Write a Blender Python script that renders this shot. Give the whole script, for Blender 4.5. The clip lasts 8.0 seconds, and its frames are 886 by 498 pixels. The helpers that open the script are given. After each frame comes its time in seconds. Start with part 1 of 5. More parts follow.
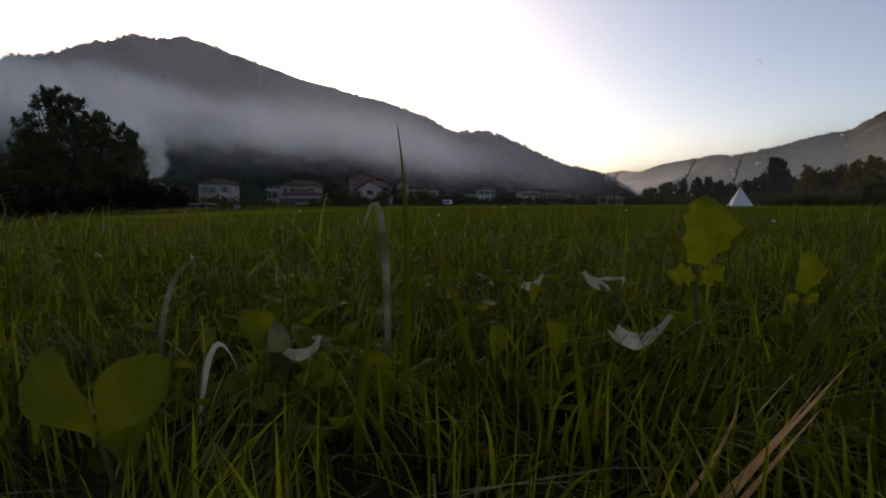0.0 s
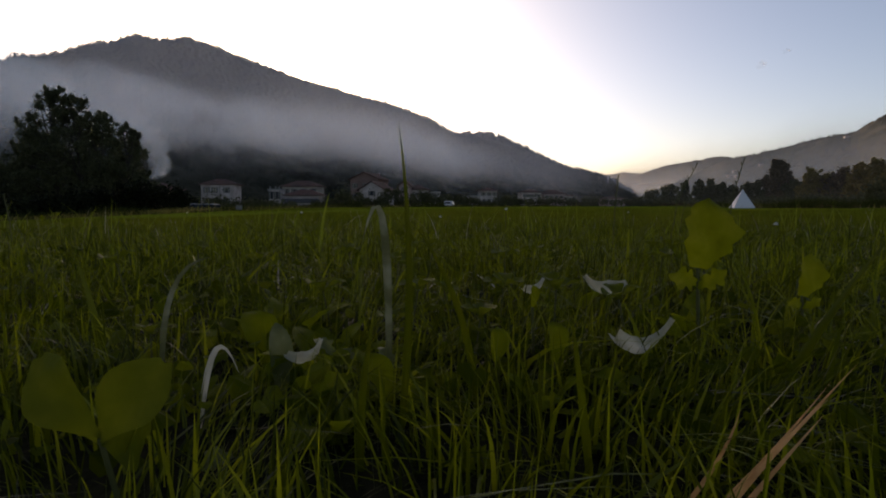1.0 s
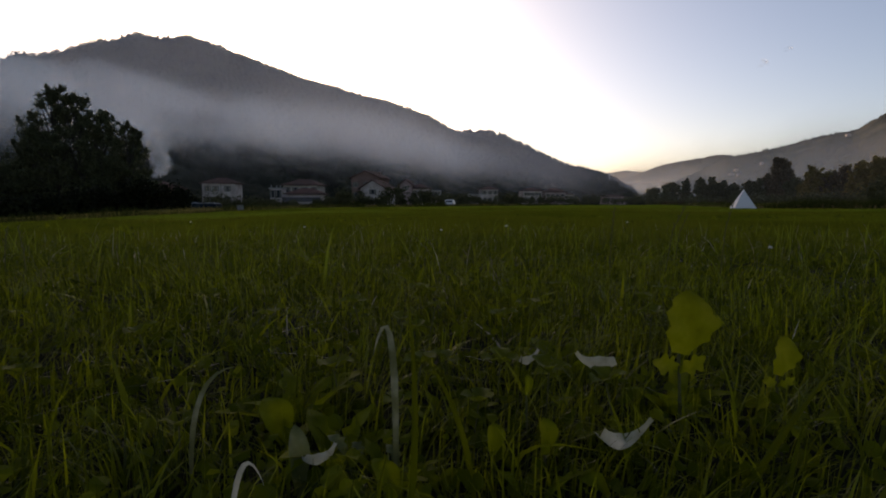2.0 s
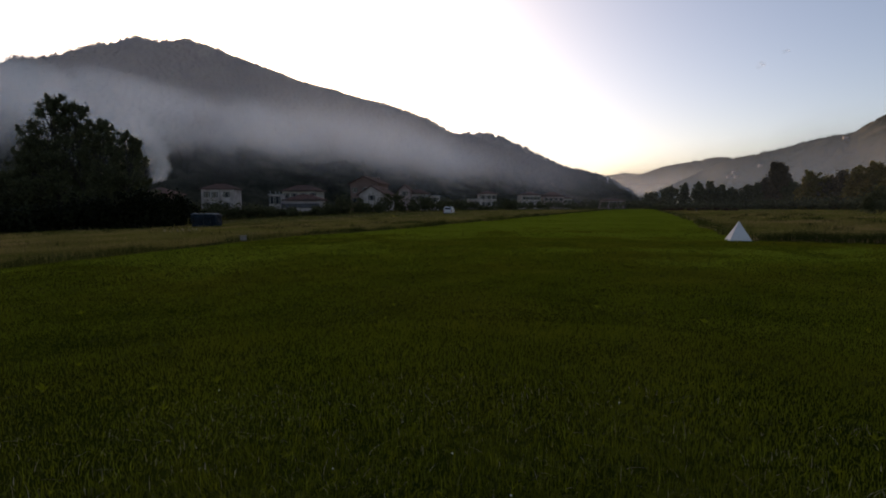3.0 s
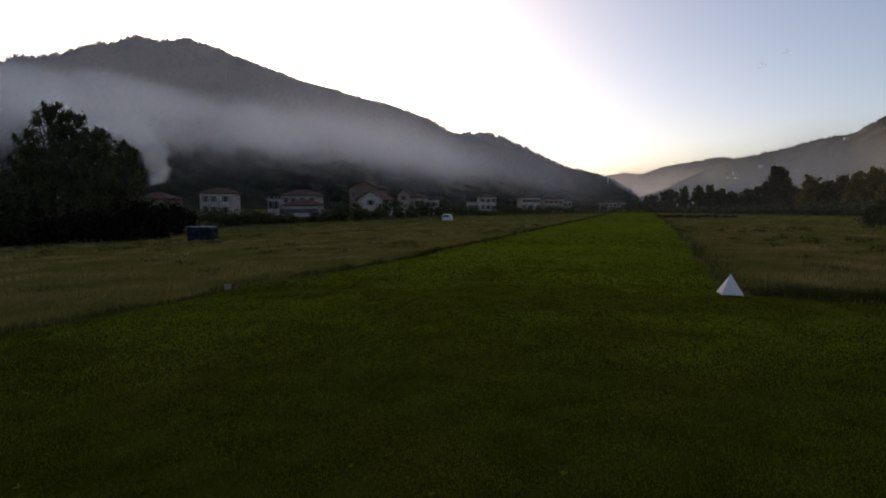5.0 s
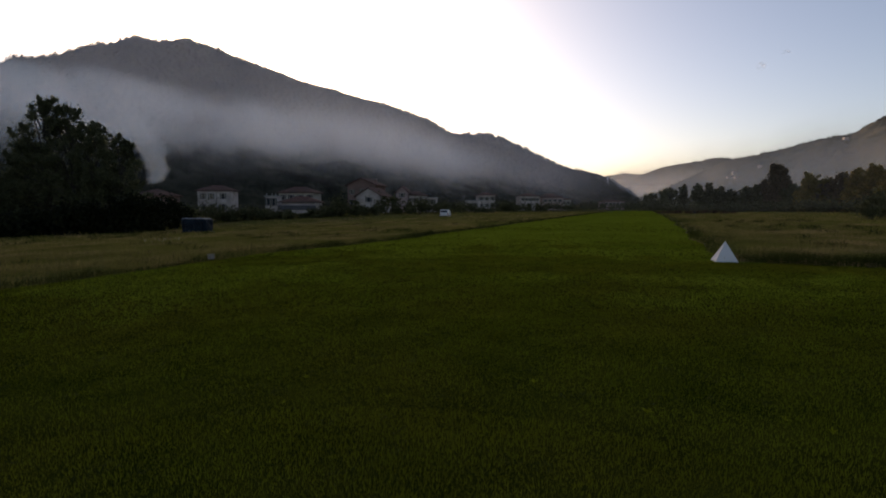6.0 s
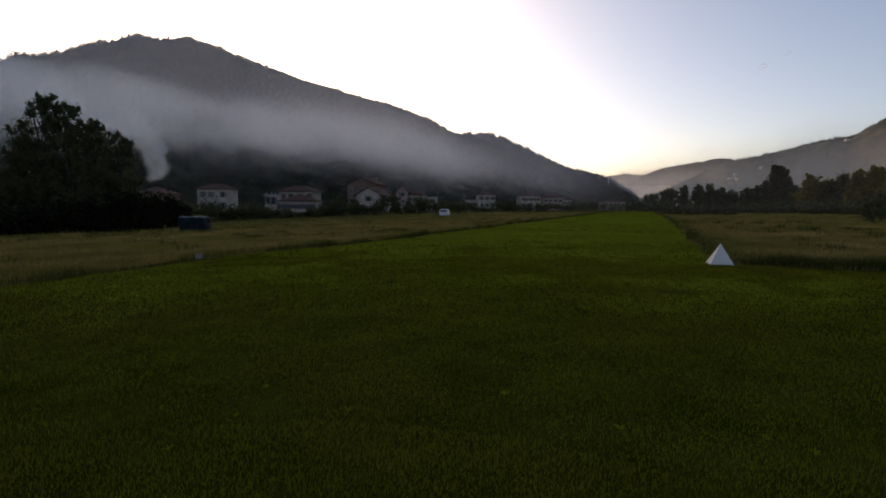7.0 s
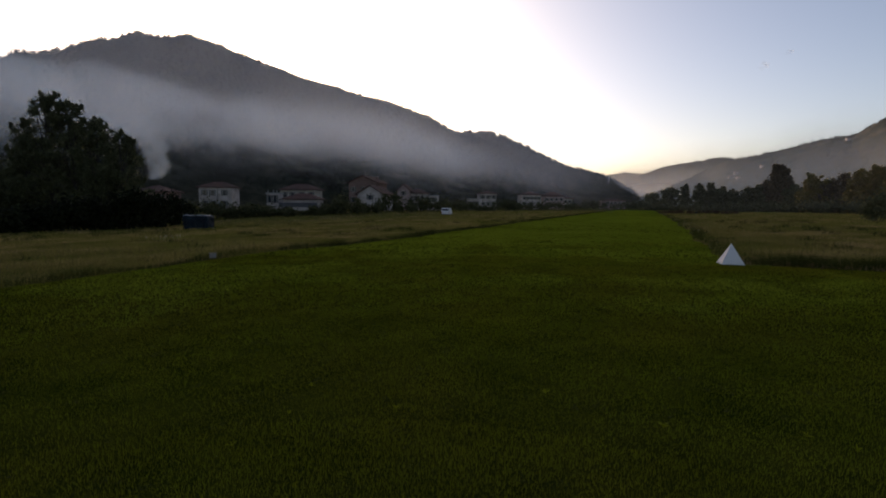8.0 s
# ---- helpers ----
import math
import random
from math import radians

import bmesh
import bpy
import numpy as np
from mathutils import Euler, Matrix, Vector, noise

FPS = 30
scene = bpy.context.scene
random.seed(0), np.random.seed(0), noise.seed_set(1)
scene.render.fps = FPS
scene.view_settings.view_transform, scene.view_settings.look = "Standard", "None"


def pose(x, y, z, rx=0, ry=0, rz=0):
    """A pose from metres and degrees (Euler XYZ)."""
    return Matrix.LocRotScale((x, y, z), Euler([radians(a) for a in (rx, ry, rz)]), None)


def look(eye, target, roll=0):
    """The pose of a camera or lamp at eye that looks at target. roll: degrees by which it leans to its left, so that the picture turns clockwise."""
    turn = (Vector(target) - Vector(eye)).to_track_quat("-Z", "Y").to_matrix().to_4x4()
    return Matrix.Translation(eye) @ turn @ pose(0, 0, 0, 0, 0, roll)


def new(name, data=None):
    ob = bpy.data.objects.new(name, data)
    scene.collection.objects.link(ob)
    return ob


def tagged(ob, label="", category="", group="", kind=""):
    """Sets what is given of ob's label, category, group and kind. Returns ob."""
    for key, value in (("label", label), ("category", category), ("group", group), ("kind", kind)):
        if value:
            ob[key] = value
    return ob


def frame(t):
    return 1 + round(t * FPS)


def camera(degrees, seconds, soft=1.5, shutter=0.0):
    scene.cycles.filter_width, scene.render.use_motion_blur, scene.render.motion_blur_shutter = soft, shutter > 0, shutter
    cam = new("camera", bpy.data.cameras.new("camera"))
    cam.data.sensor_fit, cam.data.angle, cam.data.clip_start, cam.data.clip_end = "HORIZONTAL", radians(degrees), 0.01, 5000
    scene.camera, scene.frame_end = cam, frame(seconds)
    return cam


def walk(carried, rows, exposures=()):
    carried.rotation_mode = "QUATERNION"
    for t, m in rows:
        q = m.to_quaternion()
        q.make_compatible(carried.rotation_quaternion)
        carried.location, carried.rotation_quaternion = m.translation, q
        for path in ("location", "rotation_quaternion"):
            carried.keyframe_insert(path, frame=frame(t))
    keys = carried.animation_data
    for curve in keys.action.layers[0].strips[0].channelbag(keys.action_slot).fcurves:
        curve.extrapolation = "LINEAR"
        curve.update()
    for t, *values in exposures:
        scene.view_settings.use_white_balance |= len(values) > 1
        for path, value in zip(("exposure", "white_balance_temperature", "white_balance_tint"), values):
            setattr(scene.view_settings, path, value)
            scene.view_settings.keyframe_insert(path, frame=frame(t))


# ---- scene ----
cam = camera(82.4, 8.0, soft=1.9)
PATH = [
    (0.0, (0.06, 0.10, 0.084), (0.068, 2.092, -0.088), -0.2),
    (0.5, (0.06, 0.10, 0.084), (0.066, 2.093, -0.084), -0.05),
    (1.0, (0.06, 0.10, 0.085), (0.062, 2.093, -0.083), 0.0),
    (1.5, (0.06, 0.10, 0.086), (0.060, 2.093, -0.082), 0.0),
    (1.7, (0.06, 0.10, 0.088), (0.059, 2.093, -0.082), 0.0),
    (2.8, (0.049, -0.053, 0.748), (0.046, 1.939, 0.567), -0.1),
    (3.0, (0.013, -0.072, 1.041), (0.016, 1.921, 0.876), -0.1),
    (3.5, (0.078, -0.021, 2.117), (0.086, 1.972, 1.95), -0.0),
    (4.0, (0.131, 0.114, 2.821), (0.136, 2.107, 2.655), 0.1),
    (4.5, (0.261, 0.213, 2.96), (0.263, 2.206, 2.791), 0.1),
    (6.0, (0.776, 0.585, 1.596), (0.779, 2.578, 1.431), 0.0),
    (6.5, (0.966, 0.739, 1.568), (0.966, 2.732, 1.398), 0.1),
    (7.0, (1.069, 0.821, 1.619), (1.069, 2.814, 1.452), 0.3),
    (7.5, (0.898, 0.795, 1.706), (0.898, 2.788, 1.54), 0.1),
    (8.0, (0.693, 0.71, 1.659), (0.693, 2.702, 1.486), 0.4),
]
walk(cam, [(t, look(eye, target, roll)) for t, eye, target, roll in PATH], [(0.0, 0.54, 7400, 21), (8.0, 0.54, 7400, 21)])

# ---- light ----
SUN_AZ, SUN_EL = -19.0, 12.6          # degrees: azimuth clockwise from +y, height
world = bpy.data.worlds.new("world")
scene.world = world
world.use_nodes = True
wn = world.node_tree
sky = wn.nodes.new("ShaderNodeTexSky")
sky.sky_type = "NISHITA"
sky.sun_disc = False
sky.sun_elevation = radians(SUN_EL)
sky.sun_rotation = radians(SUN_AZ)
sky.air_density, sky.dust_density, sky.ozone_density = 0.8, 1.9, 1.6
bg = wn.nodes["Background"]
bg.inputs["Strength"].default_value = 0.12
wn.links.new(sky.outputs["Color"], bg.inputs["Color"])
sun = new("sun", bpy.data.lights.new("sun", "SUN"))
sun.data.energy, sun.data.angle, sun.data.color = 2.0, radians(0.6), (1.0, 0.86, 0.68)
sun_way = Vector((math.sin(radians(SUN_AZ)) * math.cos(radians(SUN_EL)), math.cos(radians(SUN_AZ)) * math.cos(radians(SUN_EL)), math.sin(radians(SUN_EL))))
sun.matrix_world = look(sun_way * 100, (0, 0, 0))


# ---- materials ----
def material(name, stops, scale=4.0, detail=4.0, rough=0.8, bump=0.0, bump_scale=None, second=None, per="", metal=0.0,
             gloss=0.3, coords="Object", through_light=0.0, distortion=0.0, share=0.6, span=0.44):
    """A surface whose colour runs through stops by noise, with a second, wider noise that darkens or tints, fine relief,
    and a share of the colour that changes from piece to piece (per = "island" or "object")."""
    m = bpy.data.materials.new(name)
    m.use_nodes = True
    nt = m.node_tree
    b = nt.nodes["Principled BSDF"]
    tc = nt.nodes.new("ShaderNodeTexCoord")
    geo = nt.nodes.new("ShaderNodeNewGeometry")
    where = geo.outputs["Position"] if coords == "World" else tc.outputs[coords]
    n1 = nt.nodes.new("ShaderNodeTexNoise")
    n1.inputs["Scale"].default_value, n1.inputs["Detail"].default_value = scale, detail
    n1.inputs["Distortion"].default_value = distortion
    nt.links.new(where, n1.inputs["Vector"])
    ramp = nt.nodes.new("ShaderNodeValToRGB")
    els = ramp.color_ramp.elements
    while len(els) < len(stops):
        els.new(0.5)
    for i, c in enumerate(stops):
        els[i].position = 0.5 - span / 2 + span * i / max(1, len(stops) - 1)
        els[i].color = (*c, 1)
    drive = n1.outputs["Fac"]
    if per:
        src = geo.outputs["Random Per Island"]
        if per == "object":
            src = nt.nodes.new("ShaderNodeObjectInfo").outputs["Random"]
        mixer = nt.nodes.new("ShaderNodeMix")
        mixer.inputs[0].default_value = share
        nt.links.new(drive, mixer.inputs[2])
        mp = nt.nodes.new("ShaderNodeMapRange")
        mp.inputs[3].default_value, mp.inputs[4].default_value = 0.2, 0.8
        nt.links.new(src, mp.inputs[0])
        nt.links.new(mp.outputs[0], mixer.inputs[3])
        drive = mixer.outputs[0]
    nt.links.new(drive, ramp.inputs["Fac"])
    colour = ramp.outputs["Color"]
    if second:
        tint, wide, amount = second
        n2 = nt.nodes.new("ShaderNodeTexNoise")
        n2.inputs["Scale"].default_value, n2.inputs["Detail"].default_value = wide, 5.0
        nt.links.new(where, n2.inputs["Vector"])
        r2 = nt.nodes.new("ShaderNodeMapRange")
        r2.inputs[1].default_value, r2.inputs[2].default_value = 0.42, 0.68
        r2.inputs[4].default_value = amount
        nt.links.new(n2.outputs["Fac"], r2.inputs[0])
        mc = nt.nodes.new("ShaderNodeMix")
        mc.data_type = "RGBA"
        mc.inputs[7].default_value = (*tint, 1)
        nt.links.new(r2.outputs[0], mc.inputs[0])
        nt.links.new(colour, mc.inputs[6])
        colour = mc.outputs[2]
    nt.links.new(colour, b.inputs["Base Color"])
    b.inputs["Roughness"].default_value = rough
    b.inputs["Metallic"].default_value = metal
    b.inputs["Specular IOR Level"].default_value = gloss
    if bump:
        nb = nt.nodes.new("ShaderNodeTexNoise")
        nb.inputs["Scale"].default_value, nb.inputs["Detail"].default_value = bump_scale or scale * 4, 5.0
        nt.links.new(where, nb.inputs["Vector"])
        bp = nt.nodes.new("ShaderNodeBump")
        bp.inputs["Strength"].default_value, bp.inputs["Distance"].default_value = 0.8, bump
        nt.links.new(nb.outputs["Fac"], bp.inputs["Height"])
        nt.links.new(bp.outputs["Normal"], b.inputs["Normal"])
    if through_light:
        tr = nt.nodes.new("ShaderNodeBsdfTranslucent")
        nt.links.new(colour, tr.inputs["Color"])
        mx = nt.nodes.new("ShaderNodeMixShader")
        mx.inputs[0].default_value = through_light
        out = nt.nodes["Material Output"]
        nt.links.new(b.outputs[0], mx.inputs[1])
        nt.links.new(tr.outputs[0], mx.inputs[2])
        nt.links.new(mx.outputs[0], out.inputs["Surface"])
    return m


M_SOIL = material("meadow_soil", [(0.056, 0.056, 0.013), (0.102, 0.080, 0.030), (0.072, 0.075, 0.017)], 0.5, 8, 0.95, 0.05, 6.0,
                  ((0.060, 0.074, 0.014), 0.07, 0.8), coords="World", gloss=0.0)
M_TURF = material("mown_turf", [(0.015, 0.020, 0.002), (0.026, 0.032, 0.004), (0.041, 0.046, 0.006)], 1.4, 10, 0.9, 0.03, 30.0,
                  ((0.037, 0.035, 0.006), 0.28, 0.65), coords="World", gloss=0.0, span=0.40)
BLADE_STOPS = [(0.026, 0.035, 0.001), (0.084, 0.102, 0.002), (0.24, 0.255, 0.008)]
M_BLADE = material("grass_blade", BLADE_STOPS, 14.0, 5, 0.36, per="island", gloss=0.22, through_light=0.55, share=0.72, coords="World", second=((0.090, 0.088, 0.004), 2.2, 0.5))
M_BLADE_LUSH = material("lush_grass_blade", [(0.029, 0.039, 0.002), (0.071, 0.088, 0.004), (0.18, 0.194, 0.012)], 5.0, 5, 0.36, per="island", gloss=0.22, through_light=0.66, share=0.65, coords="World",
                        second=((0.115, 0.112, 0.005), 1.3, 0.5))
M_BLADE_FAR = material("lawn_blade", [(0.068, 0.086, 0.005), (0.095, 0.118, 0.008), (0.126, 0.146, 0.013)], 1.1, 10, 0.7, per="island", gloss=0.06, through_light=0.70,
                       second=((0.116, 0.108, 0.011), 0.32, 0.7), coords="World", share=0.28, span=0.30)
# lightened lawn colour that carries the glow of backlit blades
M_BLADE_PALE = material("backlit_lawn_blade", [(0.116, 0.158, 0.011), (0.146, 0.192, 0.017), (0.176, 0.218, 0.024)], 0.4, 8, 0.7, per="island", gloss=0.06, through_light=0.66,
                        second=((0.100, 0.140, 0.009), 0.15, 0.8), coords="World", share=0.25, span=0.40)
# soil colour with the shade between the blades painted in
M_GAP_SHADE = material("shaded_thatch", [(0.006, 0.006, 0.002), (0.012, 0.012, 0.004), (0.022, 0.018, 0.008)], 60.0, 6, 0.95, 0.004, 150.0, gloss=0.05)
M_BLADE_LIGHT = material("light_grass_blade", [(0.16, 0.20, 0.012), (0.22, 0.25, 0.02)], 30.0, 3, 0.5, gloss=0.2, through_light=0.55)
M_CLOVER = material("clover_leaf", [(0.066, 0.082, 0.003), (0.092, 0.106, 0.005), (0.130, 0.140, 0.010)], 80.0, 6, 0.55, 0.0008, 300.0, gloss=0.10, through_light=0.55)
M_WEED = material("broad_leaf", [(0.095, 0.112, 0.002), (0.140, 0.158, 0.004), (0.20, 0.205, 0.015)], 70.0, 6, 0.5, 0.0010, 300.0, gloss=0.07, through_light=0.62)
# greyed green with the pale sheen on the leaf put into the colour
M_WEED_GREY = material("sheen_leaf", [(0.075, 0.088, 0.022), (0.12, 0.13, 0.045), (0.21, 0.21, 0.11)], 70.0, 6, 0.5, 0.0010, 300.0, gloss=0.2, through_light=0.45)
M_GROUNDLEAF = material("ground_leaf", [(0.034, 0.044, 0.001), (0.080, 0.096, 0.003), (0.14, 0.15, 0.01)], 20.0, 3, 0.6, per="island", gloss=0.04, through_light=0.55)
M_STEM = material("plant_stem", [(0.05, 0.055, 0.014), (0.09, 0.085, 0.025)], 150.0, 3, 0.6, gloss=0.2)
M_TAN = material("tan_straw", [(0.34, 0.17, 0.065), (0.60, 0.35, 0.16)], 180.0, 4, 0.6, 0.0003, 700.0, gloss=0.15, through_light=0.45)
M_OLD = material("old_strand", [(0.030, 0.028, 0.008), (0.070, 0.055, 0.022), (0.13, 0.10, 0.05)], 40.0, 4, 0.8, per="island", gloss=0.05, through_light=0.3)
M_BENT = material("fading_blade", [(0.06, 0.070, 0.022), (0.11, 0.115, 0.05), (0.28, 0.28, 0.19)], 60.0, 5, 0.5, 0.0006, 500.0, gloss=0.2, through_light=0.35)
M_STRAW_GREY = material("pale_dead_leaf", [(0.20, 0.20, 0.12), (0.42, 0.41, 0.32), (0.74, 0.72, 0.64)], 50.0, 6, 0.5, 0.0006, 500.0, gloss=0.2, through_light=0.45)
M_PETAL = material("white_petal", [(0.62, 0.60, 0.56), (0.75, 0.73, 0.70)], 300.0, 3, 0.6, through_light=0.3)
M_DRY = material("dry_grass_blade", [(0.080, 0.090, 0.017), (0.180, 0.145, 0.044), (0.28, 0.195, 0.094)], 0.30, 10, 0.8, per="island", gloss=0.0, through_light=0.55,
                 second=((0.124, 0.132, 0.024), 0.11, 0.75), coords="World", share=0.20, span=0.24)
# darkened copy of the tree foliage: deep shade put into the colour
M_BUSH_SHADED = material("shaded_bush_foliage", [(0.005, 0.006, 0.003), (0.011, 0.013, 0.005), (0.022, 0.024, 0.009)], 0.4, 3, 0.7, per="island", gloss=0.04, through_light=0.1)
M_FRINGE = material("edge_grass_blade", [(0.018, 0.024, 0.004), (0.037, 0.045, 0.008), (0.068, 0.070, 0.014)], 0.5, 6, 0.7, per="island", gloss=0.05, through_light=0.3, share=0.35)
M_LEAF = material("tree_foliage", [(0.042, 0.048, 0.022), (0.076, 0.082, 0.036), (0.120, 0.118, 0.056)], 0.4, 3, 0.6, per="island", gloss=0.15, through_light=0.45)
M_HEDGE = material("hedge_foliage", [(0.066, 0.068, 0.028), (0.108, 0.105, 0.048), (0.150, 0.136, 0.070)], 0.4, 3, 0.7, per="island", gloss=0.06, through_light=0.3)
M_GARDEN = material("garden_foliage", [(0.040, 0.044, 0.019), (0.066, 0.068, 0.030), (0.098, 0.092, 0.044)], 0.4, 3, 0.7, per="island", gloss=0.06, through_light=0.3)
M_LEAF_WARM = material("yellowing_foliage", [(0.130, 0.110, 0.032), (0.215, 0.165, 0.048), (0.30, 0.20, 0.07)], 0.4, 3, 0.7, per="island", gloss=0.06, through_light=0.35)
M_BARK = material("bark", [(0.022, 0.018, 0.013), (0.05, 0.04, 0.03)], 6.0, 5, 0.9, 0.02)
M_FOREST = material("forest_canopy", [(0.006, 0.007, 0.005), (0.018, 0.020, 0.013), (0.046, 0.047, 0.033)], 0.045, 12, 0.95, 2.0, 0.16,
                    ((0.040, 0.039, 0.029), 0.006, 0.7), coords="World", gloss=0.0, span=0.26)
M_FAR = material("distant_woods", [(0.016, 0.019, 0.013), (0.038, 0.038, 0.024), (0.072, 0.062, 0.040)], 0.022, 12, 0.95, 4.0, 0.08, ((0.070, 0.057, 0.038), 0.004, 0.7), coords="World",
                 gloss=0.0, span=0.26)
M_PLASTER = material("white_plaster", [(0.37, 0.305, 0.270), (0.48, 0.405, 0.36)], 0.8, 8, 0.85, 0.01, 12.0, ((0.24, 0.195, 0.170), 0.45, 0.8), gloss=0.1)
M_CREAM = material("cream_plaster", [(0.30, 0.26, 0.21), (0.40, 0.35, 0.29)], 0.8, 6, 0.85, 0.01, 12.0, ((0.22, 0.20, 0.17), 0.3, 0.7), gloss=0.1)
M_BRICK = material("red_plaster", [(0.17, 0.105, 0.085), (0.24, 0.15, 0.12)], 1.2, 6, 0.85, 0.01, 12.0, ((0.13, 0.09, 0.075), 0.3, 0.6), gloss=0.1)
M_PINK = material("pink_plaster", [(0.30, 0.21, 0.19), (0.40, 0.29, 0.26)], 0.8, 6, 0.85, 0.01, 12.0, ((0.24, 0.18, 0.165), 0.3, 0.6), gloss=0.1)
M_RED = material("red_lens", [(0.25, 0.02, 0.02), (0.35, 0.03, 0.03)], 3.0, 2, 0.25)
M_STRAW = material("withered_straw", [(0.16, 0.13, 0.08), (0.28, 0.23, 0.15), (0.40, 0.36, 0.28)], 40.0, 3, 0.6, per="island", gloss=0.25, through_light=0.3)
M_LEAF_RUST = material("rusty_foliage", [(0.085, 0.068, 0.040), (0.140, 0.104, 0.058), (0.185, 0.130, 0.075)], 0.4, 3, 0.7, per="island", gloss=0.06, through_light=0.3)
M_RUSTWEED = material("rusty_weeds", [(0.040, 0.024, 0.016), (0.070, 0.040, 0.026), (0.11, 0.065, 0.040)], 0.8, 3, 0.7, per="island", gloss=0.05, through_light=0.25)
M_TILE = material("clay_roof_tiles", [(0.062, 0.034, 0.028), (0.098, 0.052, 0.042), (0.135, 0.082, 0.068)], 1.5, 6, 0.9, 0.04, 9.0, ((0.060, 0.047, 0.042), 0.35, 0.8), gloss=0.05)
M_GREY = material("grey_roof_sheet", [(0.055, 0.053, 0.055), (0.10, 0.097, 0.10)], 1.5, 5, 0.8, 0.01, gloss=0.1)
M_PANE = material("window_glass", [(0.02, 0.023, 0.026), (0.035, 0.04, 0.045)], 2.0, 2, 0.08, gloss=0.6)
M_SHUTTER = material("painted_shutter", [(0.055, 0.06, 0.05), (0.09, 0.095, 0.08)], 3.0, 3, 0.6)
M_STONE = material("grey_concrete", [(0.20, 0.19, 0.18), (0.30, 0.29, 0.27)], 4.0, 6, 0.9, 0.01, gloss=0.1)
M_BLOCK = material("weathered_block", [(0.13, 0.125, 0.115), (0.22, 0.21, 0.19)], 14.0, 6, 0.9, 0.006, gloss=0.05)
M_MARKER = material("white_marker_paint", [(0.54, 0.52, 0.50), (0.66, 0.64, 0.61)], 3.0, 6, 0.6, 0.004, 20.0, ((0.44, 0.41, 0.36), 1.6, 0.5))
M_TARP = material("blue_tarpaulin", [(0.003, 0.005, 0.008), (0.006, 0.012, 0.018), (0.014, 0.030, 0.044)], 1.1, 6, 0.6, 0.08, 3.0, ((0.002, 0.003, 0.003), 0.9, 0.85), gloss=0.1)
M_TARP_TOP = material("faded_tarpaulin", [(0.10, 0.12, 0.13), (0.17, 0.19, 0.20)], 2.0, 5, 0.6, 0.03, 4.0, gloss=0.15)
M_VAN = material("white_coachwork", [(0.46, 0.44, 0.43), (0.54, 0.52, 0.50)], 1.0, 3, 0.35)
M_RUBBER = material("black_rubber", [(0.02, 0.02, 0.02), (0.04, 0.04, 0.04)], 8.0, 3, 0.8)
M_METAL = material("galvanised_metal", [(0.35, 0.36, 0.37), (0.5, 0.5, 0.5)], 5.0, 3, 0.45, metal=0.8)


